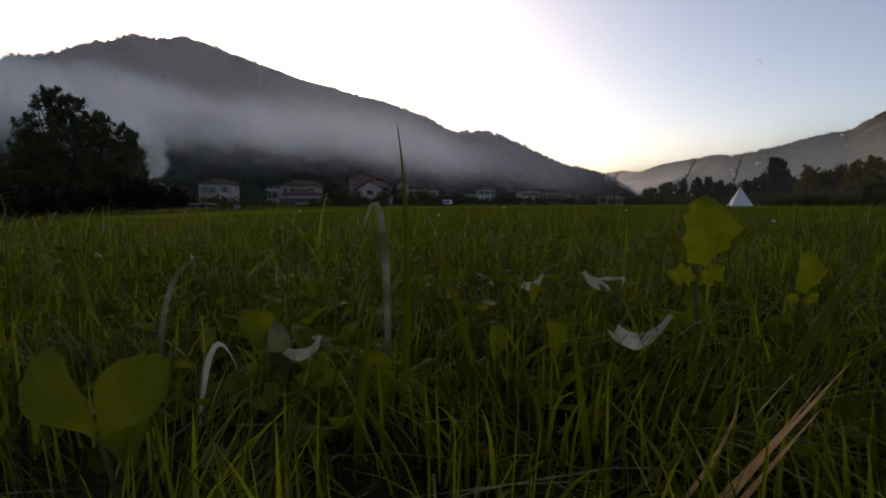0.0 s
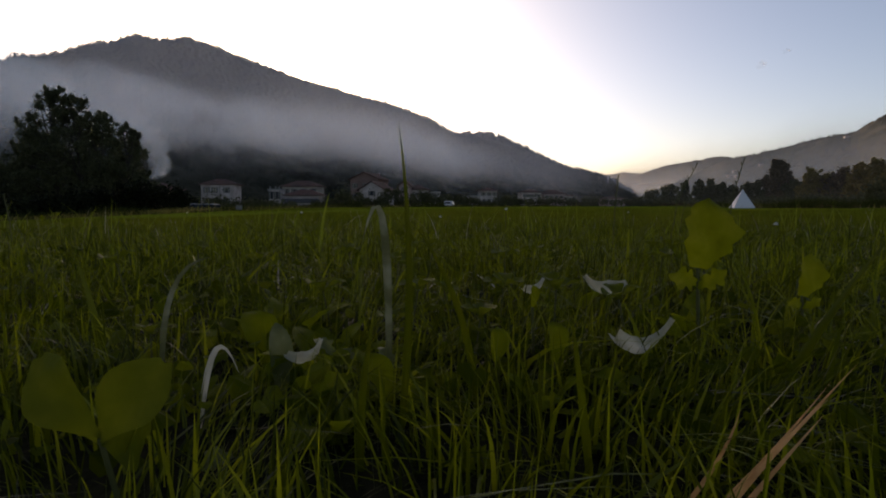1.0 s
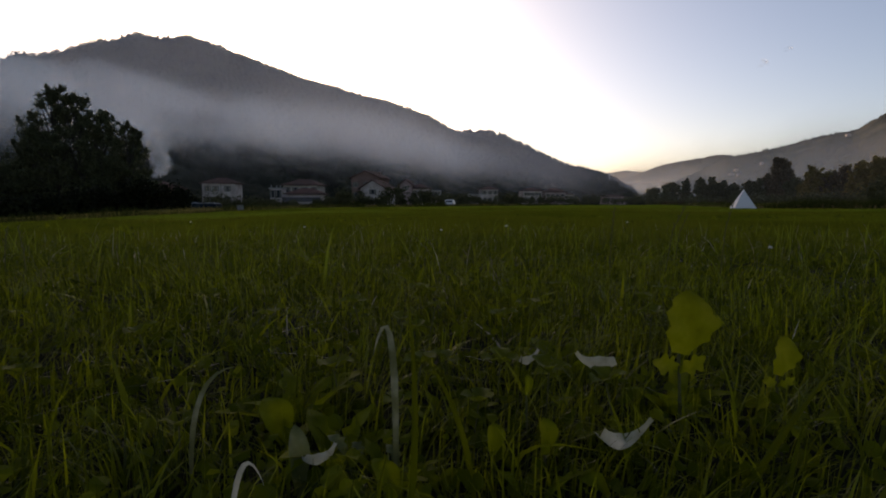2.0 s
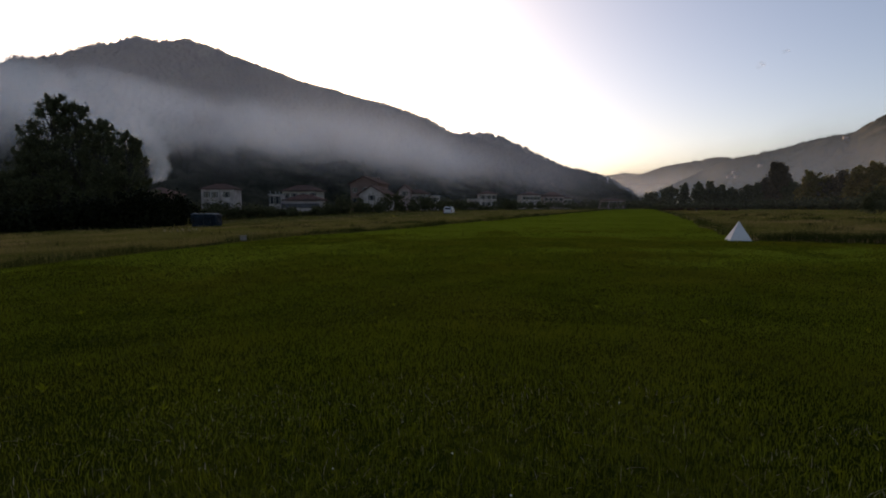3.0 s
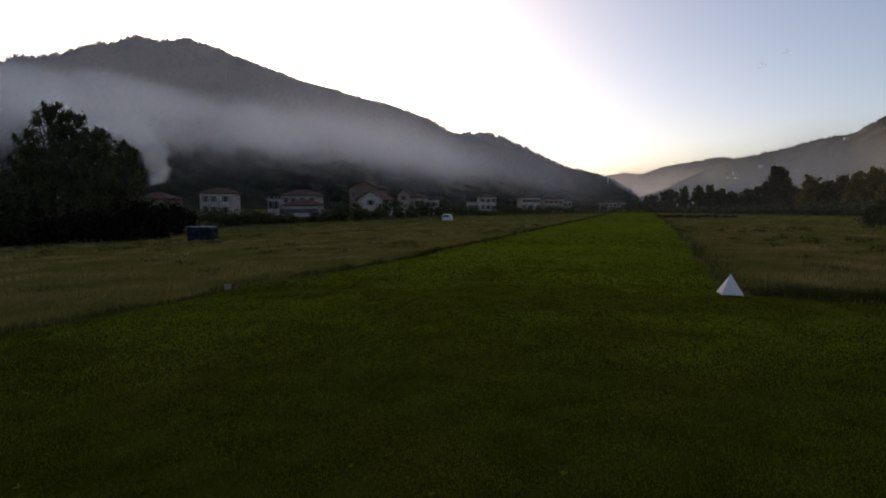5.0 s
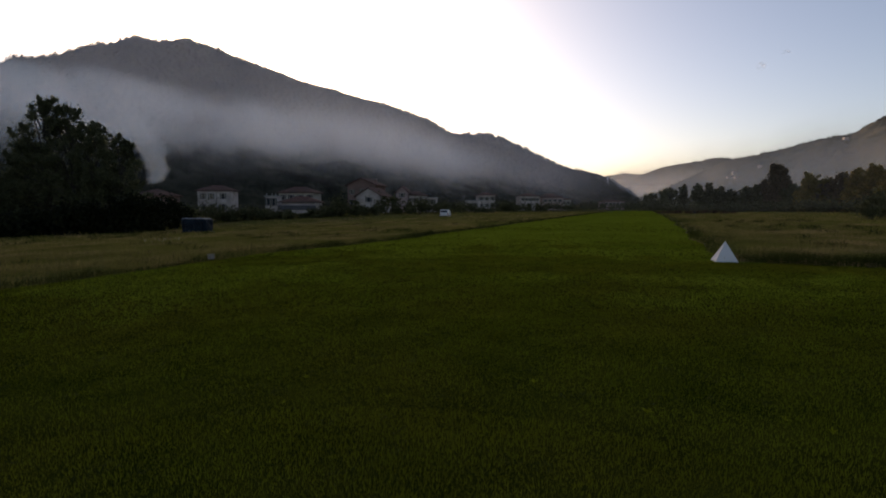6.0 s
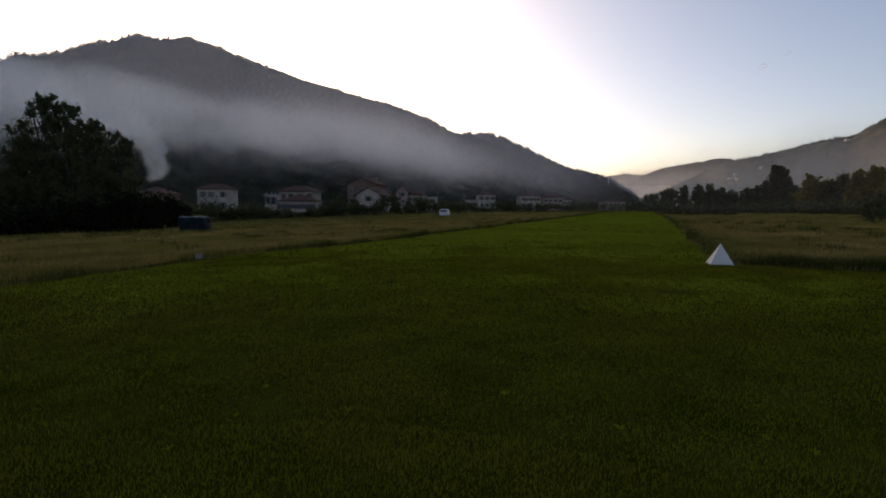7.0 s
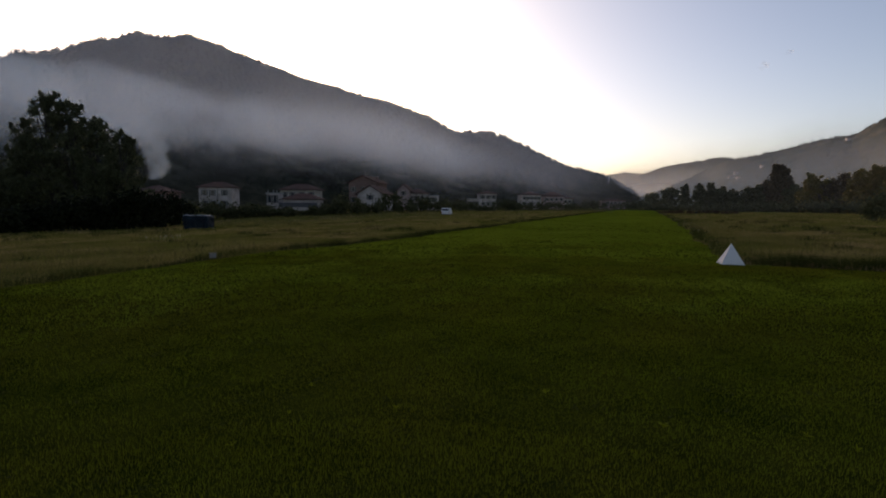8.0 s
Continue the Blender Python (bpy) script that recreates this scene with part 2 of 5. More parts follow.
def veil(name, albedo, dense, scale, stretch, soft_u, soft_v, low=0.35, high=0.7, passing=0.5, inset=0.0, ragged=0.0):
    """Smoke or mist: a thin scattering layer that lets part of the light pass. It fades at the rims of its sheet;
    ragged: how far its outline curls in and out."""
    m = bpy.data.materials.new(name)
    m.use_nodes = True
    nt = m.node_tree
    nt.nodes.remove(nt.nodes["Principled BSDF"])
    uv = nt.nodes.new("ShaderNodeTexCoord").outputs["UV"]
    sep = nt.nodes.new("ShaderNodeSeparateXYZ")
    nt.links.new(uv, sep.inputs[0])

    def calc(op, a, b=0.5):
        k = nt.nodes.new("ShaderNodeMath")
        k.operation = op
        k.use_clamp = op == "MULTIPLY_CLAMP"
        for i, v in enumerate((a, b)):
            if isinstance(v, (int, float)):
                k.inputs[i].default_value = v
            else:
                nt.links.new(v, k.inputs[i])
        return k.outputs[0]

    def rim(s, wide0, wide1, start=0.0):
        up, down = nt.nodes.new("ShaderNodeMapRange"), nt.nodes.new("ShaderNodeMapRange")
        for k, w in ((up, wide0), (down, wide1)):
            k.interpolation_type = "SMOOTHERSTEP"
            k.inputs[1].default_value, k.inputs[2].default_value = start, start + max(w, 1e-4)
        nt.links.new(s, up.inputs[0])
        nt.links.new(calc("SUBTRACT", 1.0, s), down.inputs[0])
        return calc("MULTIPLY", up.outputs[0], down.outputs[0])

    mp = nt.nodes.new("ShaderNodeMapping")
    mp.inputs["Scale"].default_value = (*stretch, 1)
    nt.links.new(uv, mp.inputs["Vector"])
    n = nt.nodes.new("ShaderNodeTexNoise")
    n.inputs["Scale"].default_value, n.inputs["Detail"].default_value, n.inputs["Distortion"].default_value = scale, 4.0, 0.1
    n.inputs["Roughness"].default_value = 0.5
    nt.links.new(mp.outputs[0], n.inputs["Vector"])
    r = nt.nodes.new("ShaderNodeMapRange")
    r.inputs[1].default_value, r.inputs[2].default_value = low, high
    nt.links.new(n.outputs["Fac"], r.inputs[0])
    along_u, along_v = sep.outputs[0], sep.outputs[1]
    if ragged:
        curl = nt.nodes.new("ShaderNodeTexNoise")
        curl.inputs["Scale"].default_value, curl.inputs["Detail"].default_value, curl.inputs["Roughness"].default_value = scale * 1.6, 6.0, 0.52
        nt.links.new(mp.outputs[0], curl.inputs["Vector"])
        along_v = calc("ADD", along_v, calc("MULTIPLY", calc("SUBTRACT", curl.outputs["Fac"], 0.5), ragged))
    a = calc("MULTIPLY", r.outputs[0], rim(along_u, *soft_u))
    a = calc("MULTIPLY", a, rim(along_v, *soft_v, inset))
    if ragged:
        a = calc("MULTIPLY", a, rim(sep.outputs[1], 0.12, 0.12))
    a = calc("MULTIPLY", a, dense)
    dif, trl, tra = (nt.nodes.new(k) for k in ("ShaderNodeBsdfDiffuse", "ShaderNodeBsdfTranslucent", "ShaderNodeBsdfTransparent"))
    dif.inputs[0].default_value = trl.inputs[0].default_value = (*albedo, 1)
    m1, m2 = nt.nodes.new("ShaderNodeMixShader"), nt.nodes.new("ShaderNodeMixShader")
    m1.inputs[0].default_value = passing
    nt.links.new(dif.outputs[0], m1.inputs[1])
    nt.links.new(trl.outputs[0], m1.inputs[2])
    nt.links.new(a, m2.inputs[0])
    nt.links.new(tra.outputs[0], m2.inputs[1])
    nt.links.new(m1.outputs[0], m2.inputs[2])
    nt.links.new(m2.outputs[0], nt.nodes["Material Output"].inputs["Surface"])
    return m


# ---- mesh helpers ----
def part(name, bm, mat, parent=None, label="", smooth=False):
    """Links a bmesh as one mesh object, under a thing or a part."""
    me = bpy.data.meshes.new(name)
    bm.to_mesh(me)
    bm.free()
    for mm in (mat if isinstance(mat, (list, tuple)) else [mat]):
        me.materials.append(mm)
    if smooth:
        me.polygons.foreach_set("use_smooth", [True] * len(me.polygons))
    ob = new(name, me)
    ob.parent = parent
    return tagged(ob, label)


def sheet(name, verts, faces, mat, uvs=None, smooth=False):
    """A mesh object from arrays of vertices and equal-sided faces."""
    verts, faces = np.asarray(verts, np.float32), np.asarray(faces, np.int32)
    me = bpy.data.meshes.new(name)
    k = faces.shape[1]
    me.vertices.add(len(verts))
    me.vertices.foreach_set("co", verts.ravel())
    me.loops.add(faces.size)
    me.loops.foreach_set("vertex_index", faces.ravel())
    me.polygons.add(len(faces))
    me.polygons.foreach_set("loop_start", np.arange(0, faces.size, k, dtype=np.int32))
    me.polygons.foreach_set("use_smooth", np.full(len(faces), smooth))
    if uvs is not None:
        me.uv_layers.new(name="UVMap").data.foreach_set("uv", np.asarray(uvs, np.float32)[faces.ravel()].ravel())
    me.update(calc_edges=True)
    me.materials.append(mat)
    return new(name, me)


def grid_faces(nu, nv):
    i = np.arange(nu * nv).reshape(nu, nv)
    return np.stack([i[:-1, :-1], i[1:, :-1], i[1:, 1:], i[:-1, 1:]], -1).reshape(-1, 4)


def box(bm, x0, x1, y0, y1, z0, z1):
    v = [bm.verts.new((x, y, z)) for z in (z0, z1) for x, y in ((x0, y0), (x1, y0), (x1, y1), (x0, y1))]
    for f in ((3, 2, 1, 0), (4, 5, 6, 7), (0, 1, 5, 4), (1, 2, 6, 5), (2, 3, 7, 6), (3, 0, 4, 7)):
        bm.faces.new([v[i] for i in f])
    return v


def boxed(*dims, bevel=0.0):
    bm = bmesh.new()
    box(bm, *dims)
    if bevel:
        bmesh.ops.bevel(bm, geom=bm.edges[:], offset=bevel, segments=2, affect="EDGES")
    return bm


def tube(bm, a, b, ra, rb, sides=7):
    a, b = Vector(a), Vector(b)
    m = (b - a).to_track_quat("Z", "Y").to_matrix()
    rings = []
    for p, r in ((a, ra), (b, rb)):
        rings.append([bm.verts.new(p + m @ Vector((r * math.cos(i * math.tau / sides), r * math.sin(i * math.tau / sides), 0))) for i in range(sides)])
    for i in range(sides):
        j = (i + 1) % sides
        bm.faces.new((rings[0][i], rings[0][j], rings[1][j], rings[1][i]))
    bm.faces.new(rings[1])
    bm.faces.new(rings[0][::-1])


def thing(name, m, label, category, group=""):
    ob = new(name)
    ob.matrix_world = m
    return tagged(ob, label, category, group)


def polar(az, r):
    return r * math.sin(radians(az)), r * math.cos(radians(az))


def hash2(i, j, k):
    h = np.sin(i * 127.1 + j * 311.7 + k * 74.7) * 43758.5453
    return h - np.floor(h)


def value_noise(x, y, k=0):
    i, j = np.floor(x), np.floor(y)
    u, v = x - i, y - j
    u, v = u * u * (3 - 2 * u), v * v * (3 - 2 * v)
    return ((hash2(i, j, k) * (1 - u) + hash2(i + 1, j, k) * u) * (1 - v) + (hash2(i, j + 1, k) * (1 - u) + hash2(i + 1, j + 1, k) * u) * v)


def crowns(x, y, cell, k=0):
    """Round tops of trees packed side by side: a height from 0 to 1."""
    i, j = np.floor(x / cell), np.floor(y / cell)
    best = np.zeros_like(x)
    for di in (-1, 0, 1):
        for dj in (-1, 0, 1):
            a, b = i + di, j + dj
            px, py = (a + hash2(a, b, k)) * cell, (b + hash2(a, b, k + 1)) * cell
            s = cell * (0.55 + 0.4 * hash2(a, b, k + 2))
            d2 = ((x - px) ** 2 + (y - py) ** 2) / s ** 2
            best = np.maximum(best, np.sqrt(np.clip(1 - d2, 0, 1)) * (0.55 + 0.45 * hash2(a, b, k + 3)))
    return best


# ---- ground ----
RUN = 21.5                                        # the strip's azimuth
AXIS, SIDE = Vector(polar(RUN, 1)), Vector(polar(RUN + 90, 1))
CORNER = Vector((8.75, 15.3))                     # where the strip's edge meets the wide apron


def along(x, y):
    """Strip coordinates: along it from the corner, and to its right."""
    return ((x - CORNER.x) * AXIS.x + (y - CORNER.y) * AXIS.y, (x - CORNER.x) * SIDE.x + (y - CORNER.y) * SIDE.y)


def edges(s):
    """The strip's left and right edge at s, with the mower's wobble."""
    wob = 0.16 * np.sin(s * 0.35) + 0.10 * np.sin(s * 0.9 + 1) + 0.05 * np.sin(s * 2.7)
    left = -13.1 - 0.021 * np.maximum(0, 8 - s) ** 1.6 + wob
    return left, 1.6 * (1 - np.exp(-np.maximum(s, 0) / 35)) + wob


def on_turf(x, y):
    """Whether the place lies on the mown strip or on the apron round the start."""
    s, n = along(x, y)
    left, right = edges(s)
    return (n > left) & ((n < right) | (s < 0.12 * np.sin(n * 1.3))) & (s < 230) & (n < 60)


def level(x, y):
    """Height of the meadow: it dips towards the stream behind the big trees."""
    s, n = along(x, y)
    q = np.clip((s - 40) / 50, 0, 1)
    near = np.clip(-n - 4, 0, 11) * np.clip((-2 - s) / 10, 0, 1) * 0.024
    return -np.clip(-n - 14.2, 0, 75) * 0.036 * (1 - q * q * (3 - 2 * q)) - near


def ground():
    rings = np.concatenate([[0.0], np.geomspace(0.6, 30, 30), np.linspace(32, 180, 60), np.geomspace(186, 4600, 40)])
    turn = np.linspace(0, math.tau, 181)
    r, a = np.meshgrid(rings, turn, indexing="ij")
    x, y = r * np.sin(a), r * np.cos(a)
    far = np.clip((260 - r) / 80, 0, 1)
    ob = sheet("ground", np.stack([x, y, -0.03 + level(x, y) * far], -1).reshape(-1, 3), grid_faces(*r.shape), M_SOIL, smooth=True)
    return tagged(ob, "flat valley meadow of dry brownish grass", "meadow", kind="structure")


ground()


def strip():
    s = np.concatenate([np.linspace(-40, -0.3, 60), np.linspace(0, 230, 300)])
    v = []
    for si in s:
        left, right = (float(e) for e in edges(si))
        right = 60 if si < 0 else right
        for q in np.linspace(0, 1, 61) ** 1.6:
            p = CORNER + AXIS * float(si) + SIDE * float(left * (1 - q) + right * q)
            v.append((p.x, p.y, float(level(p.x, p.y))))
    ob = sheet("mown_strip", v, grid_faces(len(s), 61), M_TURF, smooth=True)
    return tagged(ob, "mown green grass strip across the meadow", "grass strip", kind="structure")


strip()


def gap_shade():
    """Matted soil layer between the blades round the start, coloured dark for the shade in the gaps."""
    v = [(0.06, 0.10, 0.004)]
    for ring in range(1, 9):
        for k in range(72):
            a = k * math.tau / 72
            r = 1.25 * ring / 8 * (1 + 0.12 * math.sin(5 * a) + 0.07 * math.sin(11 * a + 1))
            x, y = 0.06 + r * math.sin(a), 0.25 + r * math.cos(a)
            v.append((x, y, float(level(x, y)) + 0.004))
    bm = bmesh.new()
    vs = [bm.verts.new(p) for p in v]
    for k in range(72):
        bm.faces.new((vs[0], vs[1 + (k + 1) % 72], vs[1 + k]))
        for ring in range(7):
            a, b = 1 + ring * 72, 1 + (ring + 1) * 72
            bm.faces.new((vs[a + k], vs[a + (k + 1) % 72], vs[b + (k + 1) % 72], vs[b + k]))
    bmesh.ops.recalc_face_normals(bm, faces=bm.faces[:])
    return tagged(part("gap_shade", bm, M_GAP_SHADE), "matted soil layer under the grass, darkened for the shade between blades", "soil", kind="structure")


gap_shade()


# ---- hills ----
def hill(name, profile, foot, ridge, step, rows, mat, label, cell, top, seed):
    """A wooded ridge. profile: azimuth and height angle of its crest; foot and ridge: their distance at the two ends."""
    az = np.arange(profile[0][0], profile[-1][0], step)
    el = np.interp(az, [p[0] for p in profile], [p[1] for p in profile])
    q = (az - az[0]) / (az[-1] - az[0])
    rf, rr = foot[0] + (foot[1] - foot[0]) * q, ridge[0] + (ridge[1] - ridge[0]) * q
    v = np.concatenate([np.linspace(0, 1, rows), np.linspace(1.02, 1.5, 14)])
    R = rf[:, None] + (rr - rf)[:, None] * v[None]
    A = np.radians(az)[:, None] + 0 * R
    X, Y = R * np.sin(A), R * np.cos(A)
    crest = (rr * np.tan(np.radians(el)))[:, None]
    rise = np.where(v <= 1, v ** 1.15, np.clip(1 - (v - 1) * 1.6, 0, 1))[None]
    big = value_noise(X / 130, Y / 130, seed) * 0.65 + value_noise(X / 55, Y / 55, seed + 5) * 0.35
    Z = crest * rise + (big - 0.6) * crest * 0.22 * np.clip(4 * v * (1 - v), 0, 1)[None] * np.clip(1 - v, 0, 1)[None]
    tree = crowns(X, Y, cell, seed) * top
    Z = Z + (tree - top * 0.7) * np.clip(v * 8, 0, 1)[None]
    ob = sheet(name, np.stack([X, Y, Z], -1).reshape(-1, 3), grid_faces(*R.shape), mat, smooth=True)
    SURFACE[name] = (az, R, Z)
    return tagged(ob, label, "hill", kind="structure")


SURFACE = {}


hill("mountain", [(-75, 8.5), (-50, 10.2), (-45, 11.0), (-40.5, 11.7), (-39.7, 12.4), (-37.8, 12.8), (-36.2, 13.4), (-34.3, 14.4), (-32.1, 15.0), (-30.5, 15.8),
                  (-28.4, 15.7), (-25.9, 16.2), (-23.2, 15.6), (-19.4, 14.5), (-14.9, 13.2), (-10.8, 12.3), (-5.3, 11.0), (-1.5, 9.7), (1.3, 8.1),
                  (5.4, 7.2), (9.8, 5.8), (13.4, 4.4), (17.0, 3.6), (18.7, 2.8), (20.5, 1.7), (21.9, 0.3)],
     (230, 620), (760, 1400), 0.1, 150, M_FOREST, "dark wooded mountain in hazy shade above the valley", 7.0, 6.5, 1)
hill("far_shoulder", [(-6, 5.0), (-2.8, 6.7), (-0.3, 7.8), (1.6, 8.2), (4.2, 8.35), (6.7, 7.8), (9.1, 6.6), (12.8, 4.8), (18, 2)],
     (1500, 1700), (2000, 2000), 0.1, 60, M_FOREST, "wooded rounded hilltop behind the mountain", 16.0, 14.0, 2)
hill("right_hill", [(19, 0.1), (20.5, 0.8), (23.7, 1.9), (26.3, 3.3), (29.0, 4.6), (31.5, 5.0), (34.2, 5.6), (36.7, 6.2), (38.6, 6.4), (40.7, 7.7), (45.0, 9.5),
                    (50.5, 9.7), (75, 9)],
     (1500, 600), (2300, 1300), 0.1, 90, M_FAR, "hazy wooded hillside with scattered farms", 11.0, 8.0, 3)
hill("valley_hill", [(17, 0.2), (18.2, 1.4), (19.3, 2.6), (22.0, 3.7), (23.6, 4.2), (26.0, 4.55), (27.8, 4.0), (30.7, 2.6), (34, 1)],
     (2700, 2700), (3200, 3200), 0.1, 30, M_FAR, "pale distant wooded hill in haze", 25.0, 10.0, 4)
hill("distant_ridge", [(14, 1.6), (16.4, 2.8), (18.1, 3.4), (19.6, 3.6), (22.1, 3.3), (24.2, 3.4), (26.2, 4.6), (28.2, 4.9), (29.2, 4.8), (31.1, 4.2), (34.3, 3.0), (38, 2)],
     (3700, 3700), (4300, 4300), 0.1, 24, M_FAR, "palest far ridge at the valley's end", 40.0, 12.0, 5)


def ridge_trees(name, az0, az1, n, size, mat, seed, label):
    """Single treetops that break the outline of a crest."""
    azs, R, Z = SURFACE[name]
    rng = np.random.default_rng(seed)
    pts = []
    for a in np.sort(rng.uniform(az0, az1, n)):
        i = int(np.argmin(np.abs(azs - a)))
        k = int(np.argmax(Z[i] / R[i])) - int(rng.integers(0, 3))
        x, y = polar(float(a), float(R[i, k]))
        h = size * rng.uniform(0.4, 1.2) ** 1.3
        pts.append((x, y, Z[i, k] - size * 0.45 + h * 0.5, h))
    pts = np.array(pts)
    per = 34
    c = np.repeat(pts, per, axis=0)
    d = rng.normal(size=(len(c), 3)) * np.array([0.20, 0.20, 0.30])
    p = c[:, :3] + d * c[:, 3:]
    a = rng.normal(size=(len(c), 3))
    a /= np.linalg.norm(a, axis=1)[:, None]
    b = np.cross(a, rng.normal(size=(len(c), 3)))
    b /= np.linalg.norm(b, axis=1)[:, None]
    w = c[:, 3:] * 0.17
    v = np.stack([p - a * w, p + b * w * 0.7, p + a * w, p - b * w * 0.7], 1).reshape(-1, 3)
    return tagged(sheet(name + "_treetops", v, np.arange(len(v)).reshape(-1, 4), mat), label, "trees", kind="stuff")


ridge_trees("mountain", -46, 21, 1100, 5.6, M_FOREST, 61, "small dark treetops along the mountain's crest")
ridge_trees("mountain", -42, -36.4, 46, 8.5, M_FOREST, 64, "larger trees on the crest's shoulder")
ridge_trees("far_shoulder", -2, 12, 180, 8.0, M_FOREST, 62, "small treetops along the rounded hilltop")
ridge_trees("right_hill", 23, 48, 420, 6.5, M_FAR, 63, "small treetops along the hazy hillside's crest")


# ---- smoke and mist ----
def drift(name, az, centre, half, r, mat, label, n=140, rows=28, fold=0.0, seed=0, back=60, category="smoke"):
    """A drifting layer over the slope: azimuths, height angle of its middle and half-height along it."""
    a = np.linspace(az[0], az[-1], n)
    c, h = np.interp(a, az, centre), np.interp(a, az, half)
    c = c + h * 0.14 * (value_noise(a / 4.5, a * 0 + seed, 21) + 0.6 * value_noise(a / 1.7, a * 0 + seed, 22) - 0.8)
    rad = np.interp(a, [az[0], az[-1]], r)
    v = np.linspace(0, 1, rows)
    E = np.radians(c[:, None] + h[:, None] * (2 * v - 1)[None])
    R = rad[:, None] + fold * (value_noise(a[:, None] / 3 + 7, v[None] * 3, seed) - 0.5) + back * v[None]
    A = np.radians(a)[:, None]
    P = np.stack([R * np.sin(A), R * np.cos(A), R * np.tan(E)], -1)
    U = np.stack(np.broadcast_arrays(np.linspace(0, 1, n)[:, None], v[None]), -1)
    ob = sheet(name, P.reshape(-1, 3), grid_faces(n, rows), mat, U.reshape(-1, 2), smooth=True)
    return tagged(ob, label, category, kind="stuff")


SMOKE_TINT = (1.0, 0.98, 0.90)
M_SMOKE = veil("drifting_smoke", SMOKE_TINT, 0.248, 1.7, (4.2, 0.8), (0.02, 0.5), (0.42, 0.40), 0.24, 0.60, passing=0.92, inset=0.04, ragged=0.42)
M_SMOKE_THIN = veil("thin_smoke", SMOKE_TINT, 0.248, 2.0, (3.0, 0.8), (0.25, 0.45), (0.46, 0.46), 0.24, 0.66, passing=0.92, inset=0.02, ragged=0.36)
M_SWELL = veil("dense_smoke", SMOKE_TINT, 0.248, 2.0, (2.4, 0.9), (0.02, 0.45), (0.44, 0.24), 0.16, 0.48, passing=0.92, inset=0.06, ragged=0.40)
M_PLUME = veil("rising_smoke", (0.99, 0.98, 0.92), 0.248, 2.8, (1.0, 2.4), (0.22, 0.16), (0.04, 0.45), 0.16, 0.46, passing=0.8)
BANK = [-46.9, -40.4, -36.6, -32.5, -27.8, -22.8, -17.3, -11.4, -5.3, 1.0, 7.3, 13.4, 18.2]
for k, (stretch, r, seed) in enumerate(((1.80, (430, 650), 0), (1.65, (405, 620), 5), (1.45, (385, 590), 13))):
    drift("smoke_bank", BANK, [8.2, 8.6, 8.9, 9.0, 8.9, 8.5, 8.2, 7.8, 7.05, 5.5, 3.9, 2.6, 1.7],
          [stretch * h for h in (3.3, 3.3, 3.1, 2.9, 2.8, 2.6, 2.5, 2.5, 2.5, 2.1, 1.5, 1.1, 0.7)], r, M_SMOKE,
          ("grey smoke drifting along the wooded slope", "broad soft layer of grey smoke", "thick middle layer of grey smoke")[k], fold=10, seed=seed, back=-135, n=180)
for k in range(2):
    drift("smoke_wisps", [-26.3, -17.2, -11.4, -5.3, 1.0, 7.3, 11.0], [8.8, 8.75, 8.4, 7.5, 6.1, 4.4, 3.3], [(1.9 - 0.3 * k) * h for h in (3.79, 3.61, 3.46, 3.17, 2.47, 1.76, 1.39)],
          (320 - 16 * k, 510 - 26 * k), M_SMOKE_THIN, "thin torn wisps of grey smoke", fold=10, seed=9 + 8 * k, back=-110)
for k in range(2):
    drift("smoke_swell", [-46.9, -40.4, -36.6, -32.5, -28.8, -26.4, -21.7], [9.19, 9.95, 9.97, 9.6, 9.26, 8.85, 8.0], [(1.9 - 0.2 * k) * h for h in (1.64, 1.77, 2.08, 2.47, 2.5, 2.48, 2.26)],
          (320 + 18 * k, 390 + 18 * k), M_SWELL, "dense pale smoke spreading from the plume", fold=8, seed=11 + 4 * k, back=-125)


def plume(way, r, seed):
    """Smoke that rises from a fire: azimuth, height angle and half-width along its way, in degrees."""
    n, m = 60, 18
    q = np.linspace(0, len(way) - 1, n)
    az, el, half = (np.interp(q, range(len(way)), [w[i] for w in way]) for i in range(3))
    puff = 1 + 0.30 * (value_noise(q * 1.9, q * 0 + seed, 41) - 0.5) + 0.2 * (value_noise(q * 4.3, q * 0 + seed, 42) - 0.5)
    sway = 0.5 * half * (value_noise(q * 1.3, q * 0 + seed, 43) - 0.5)
    t = np.linspace(-1, 1, m)
    A = np.radians((az + sway)[:, None] + (half * puff)[:, None] * t[None])
    E = np.radians(el[:, None] + 0.25 * half[:, None] * t[None])
    R = r + 4 * value_noise(q[:, None] * 1.5, t[None] * 2, seed) - 8 * q[:, None]
    P = np.stack([R * np.sin(A), R * np.cos(A), R * np.tan(E)], -1)
    U = np.stack(np.broadcast_arrays(np.linspace(0, 1, m)[None], np.linspace(0, 1, n)[:, None]), -1)
    ob = sheet("smoke_plume", P.reshape(-1, 3), grid_faces(n, m), M_PLUME, U.reshape(-1, 2), smooth=True)
    return tagged(ob, "white smoke plume rising from a fire", "smoke", kind="stuff")


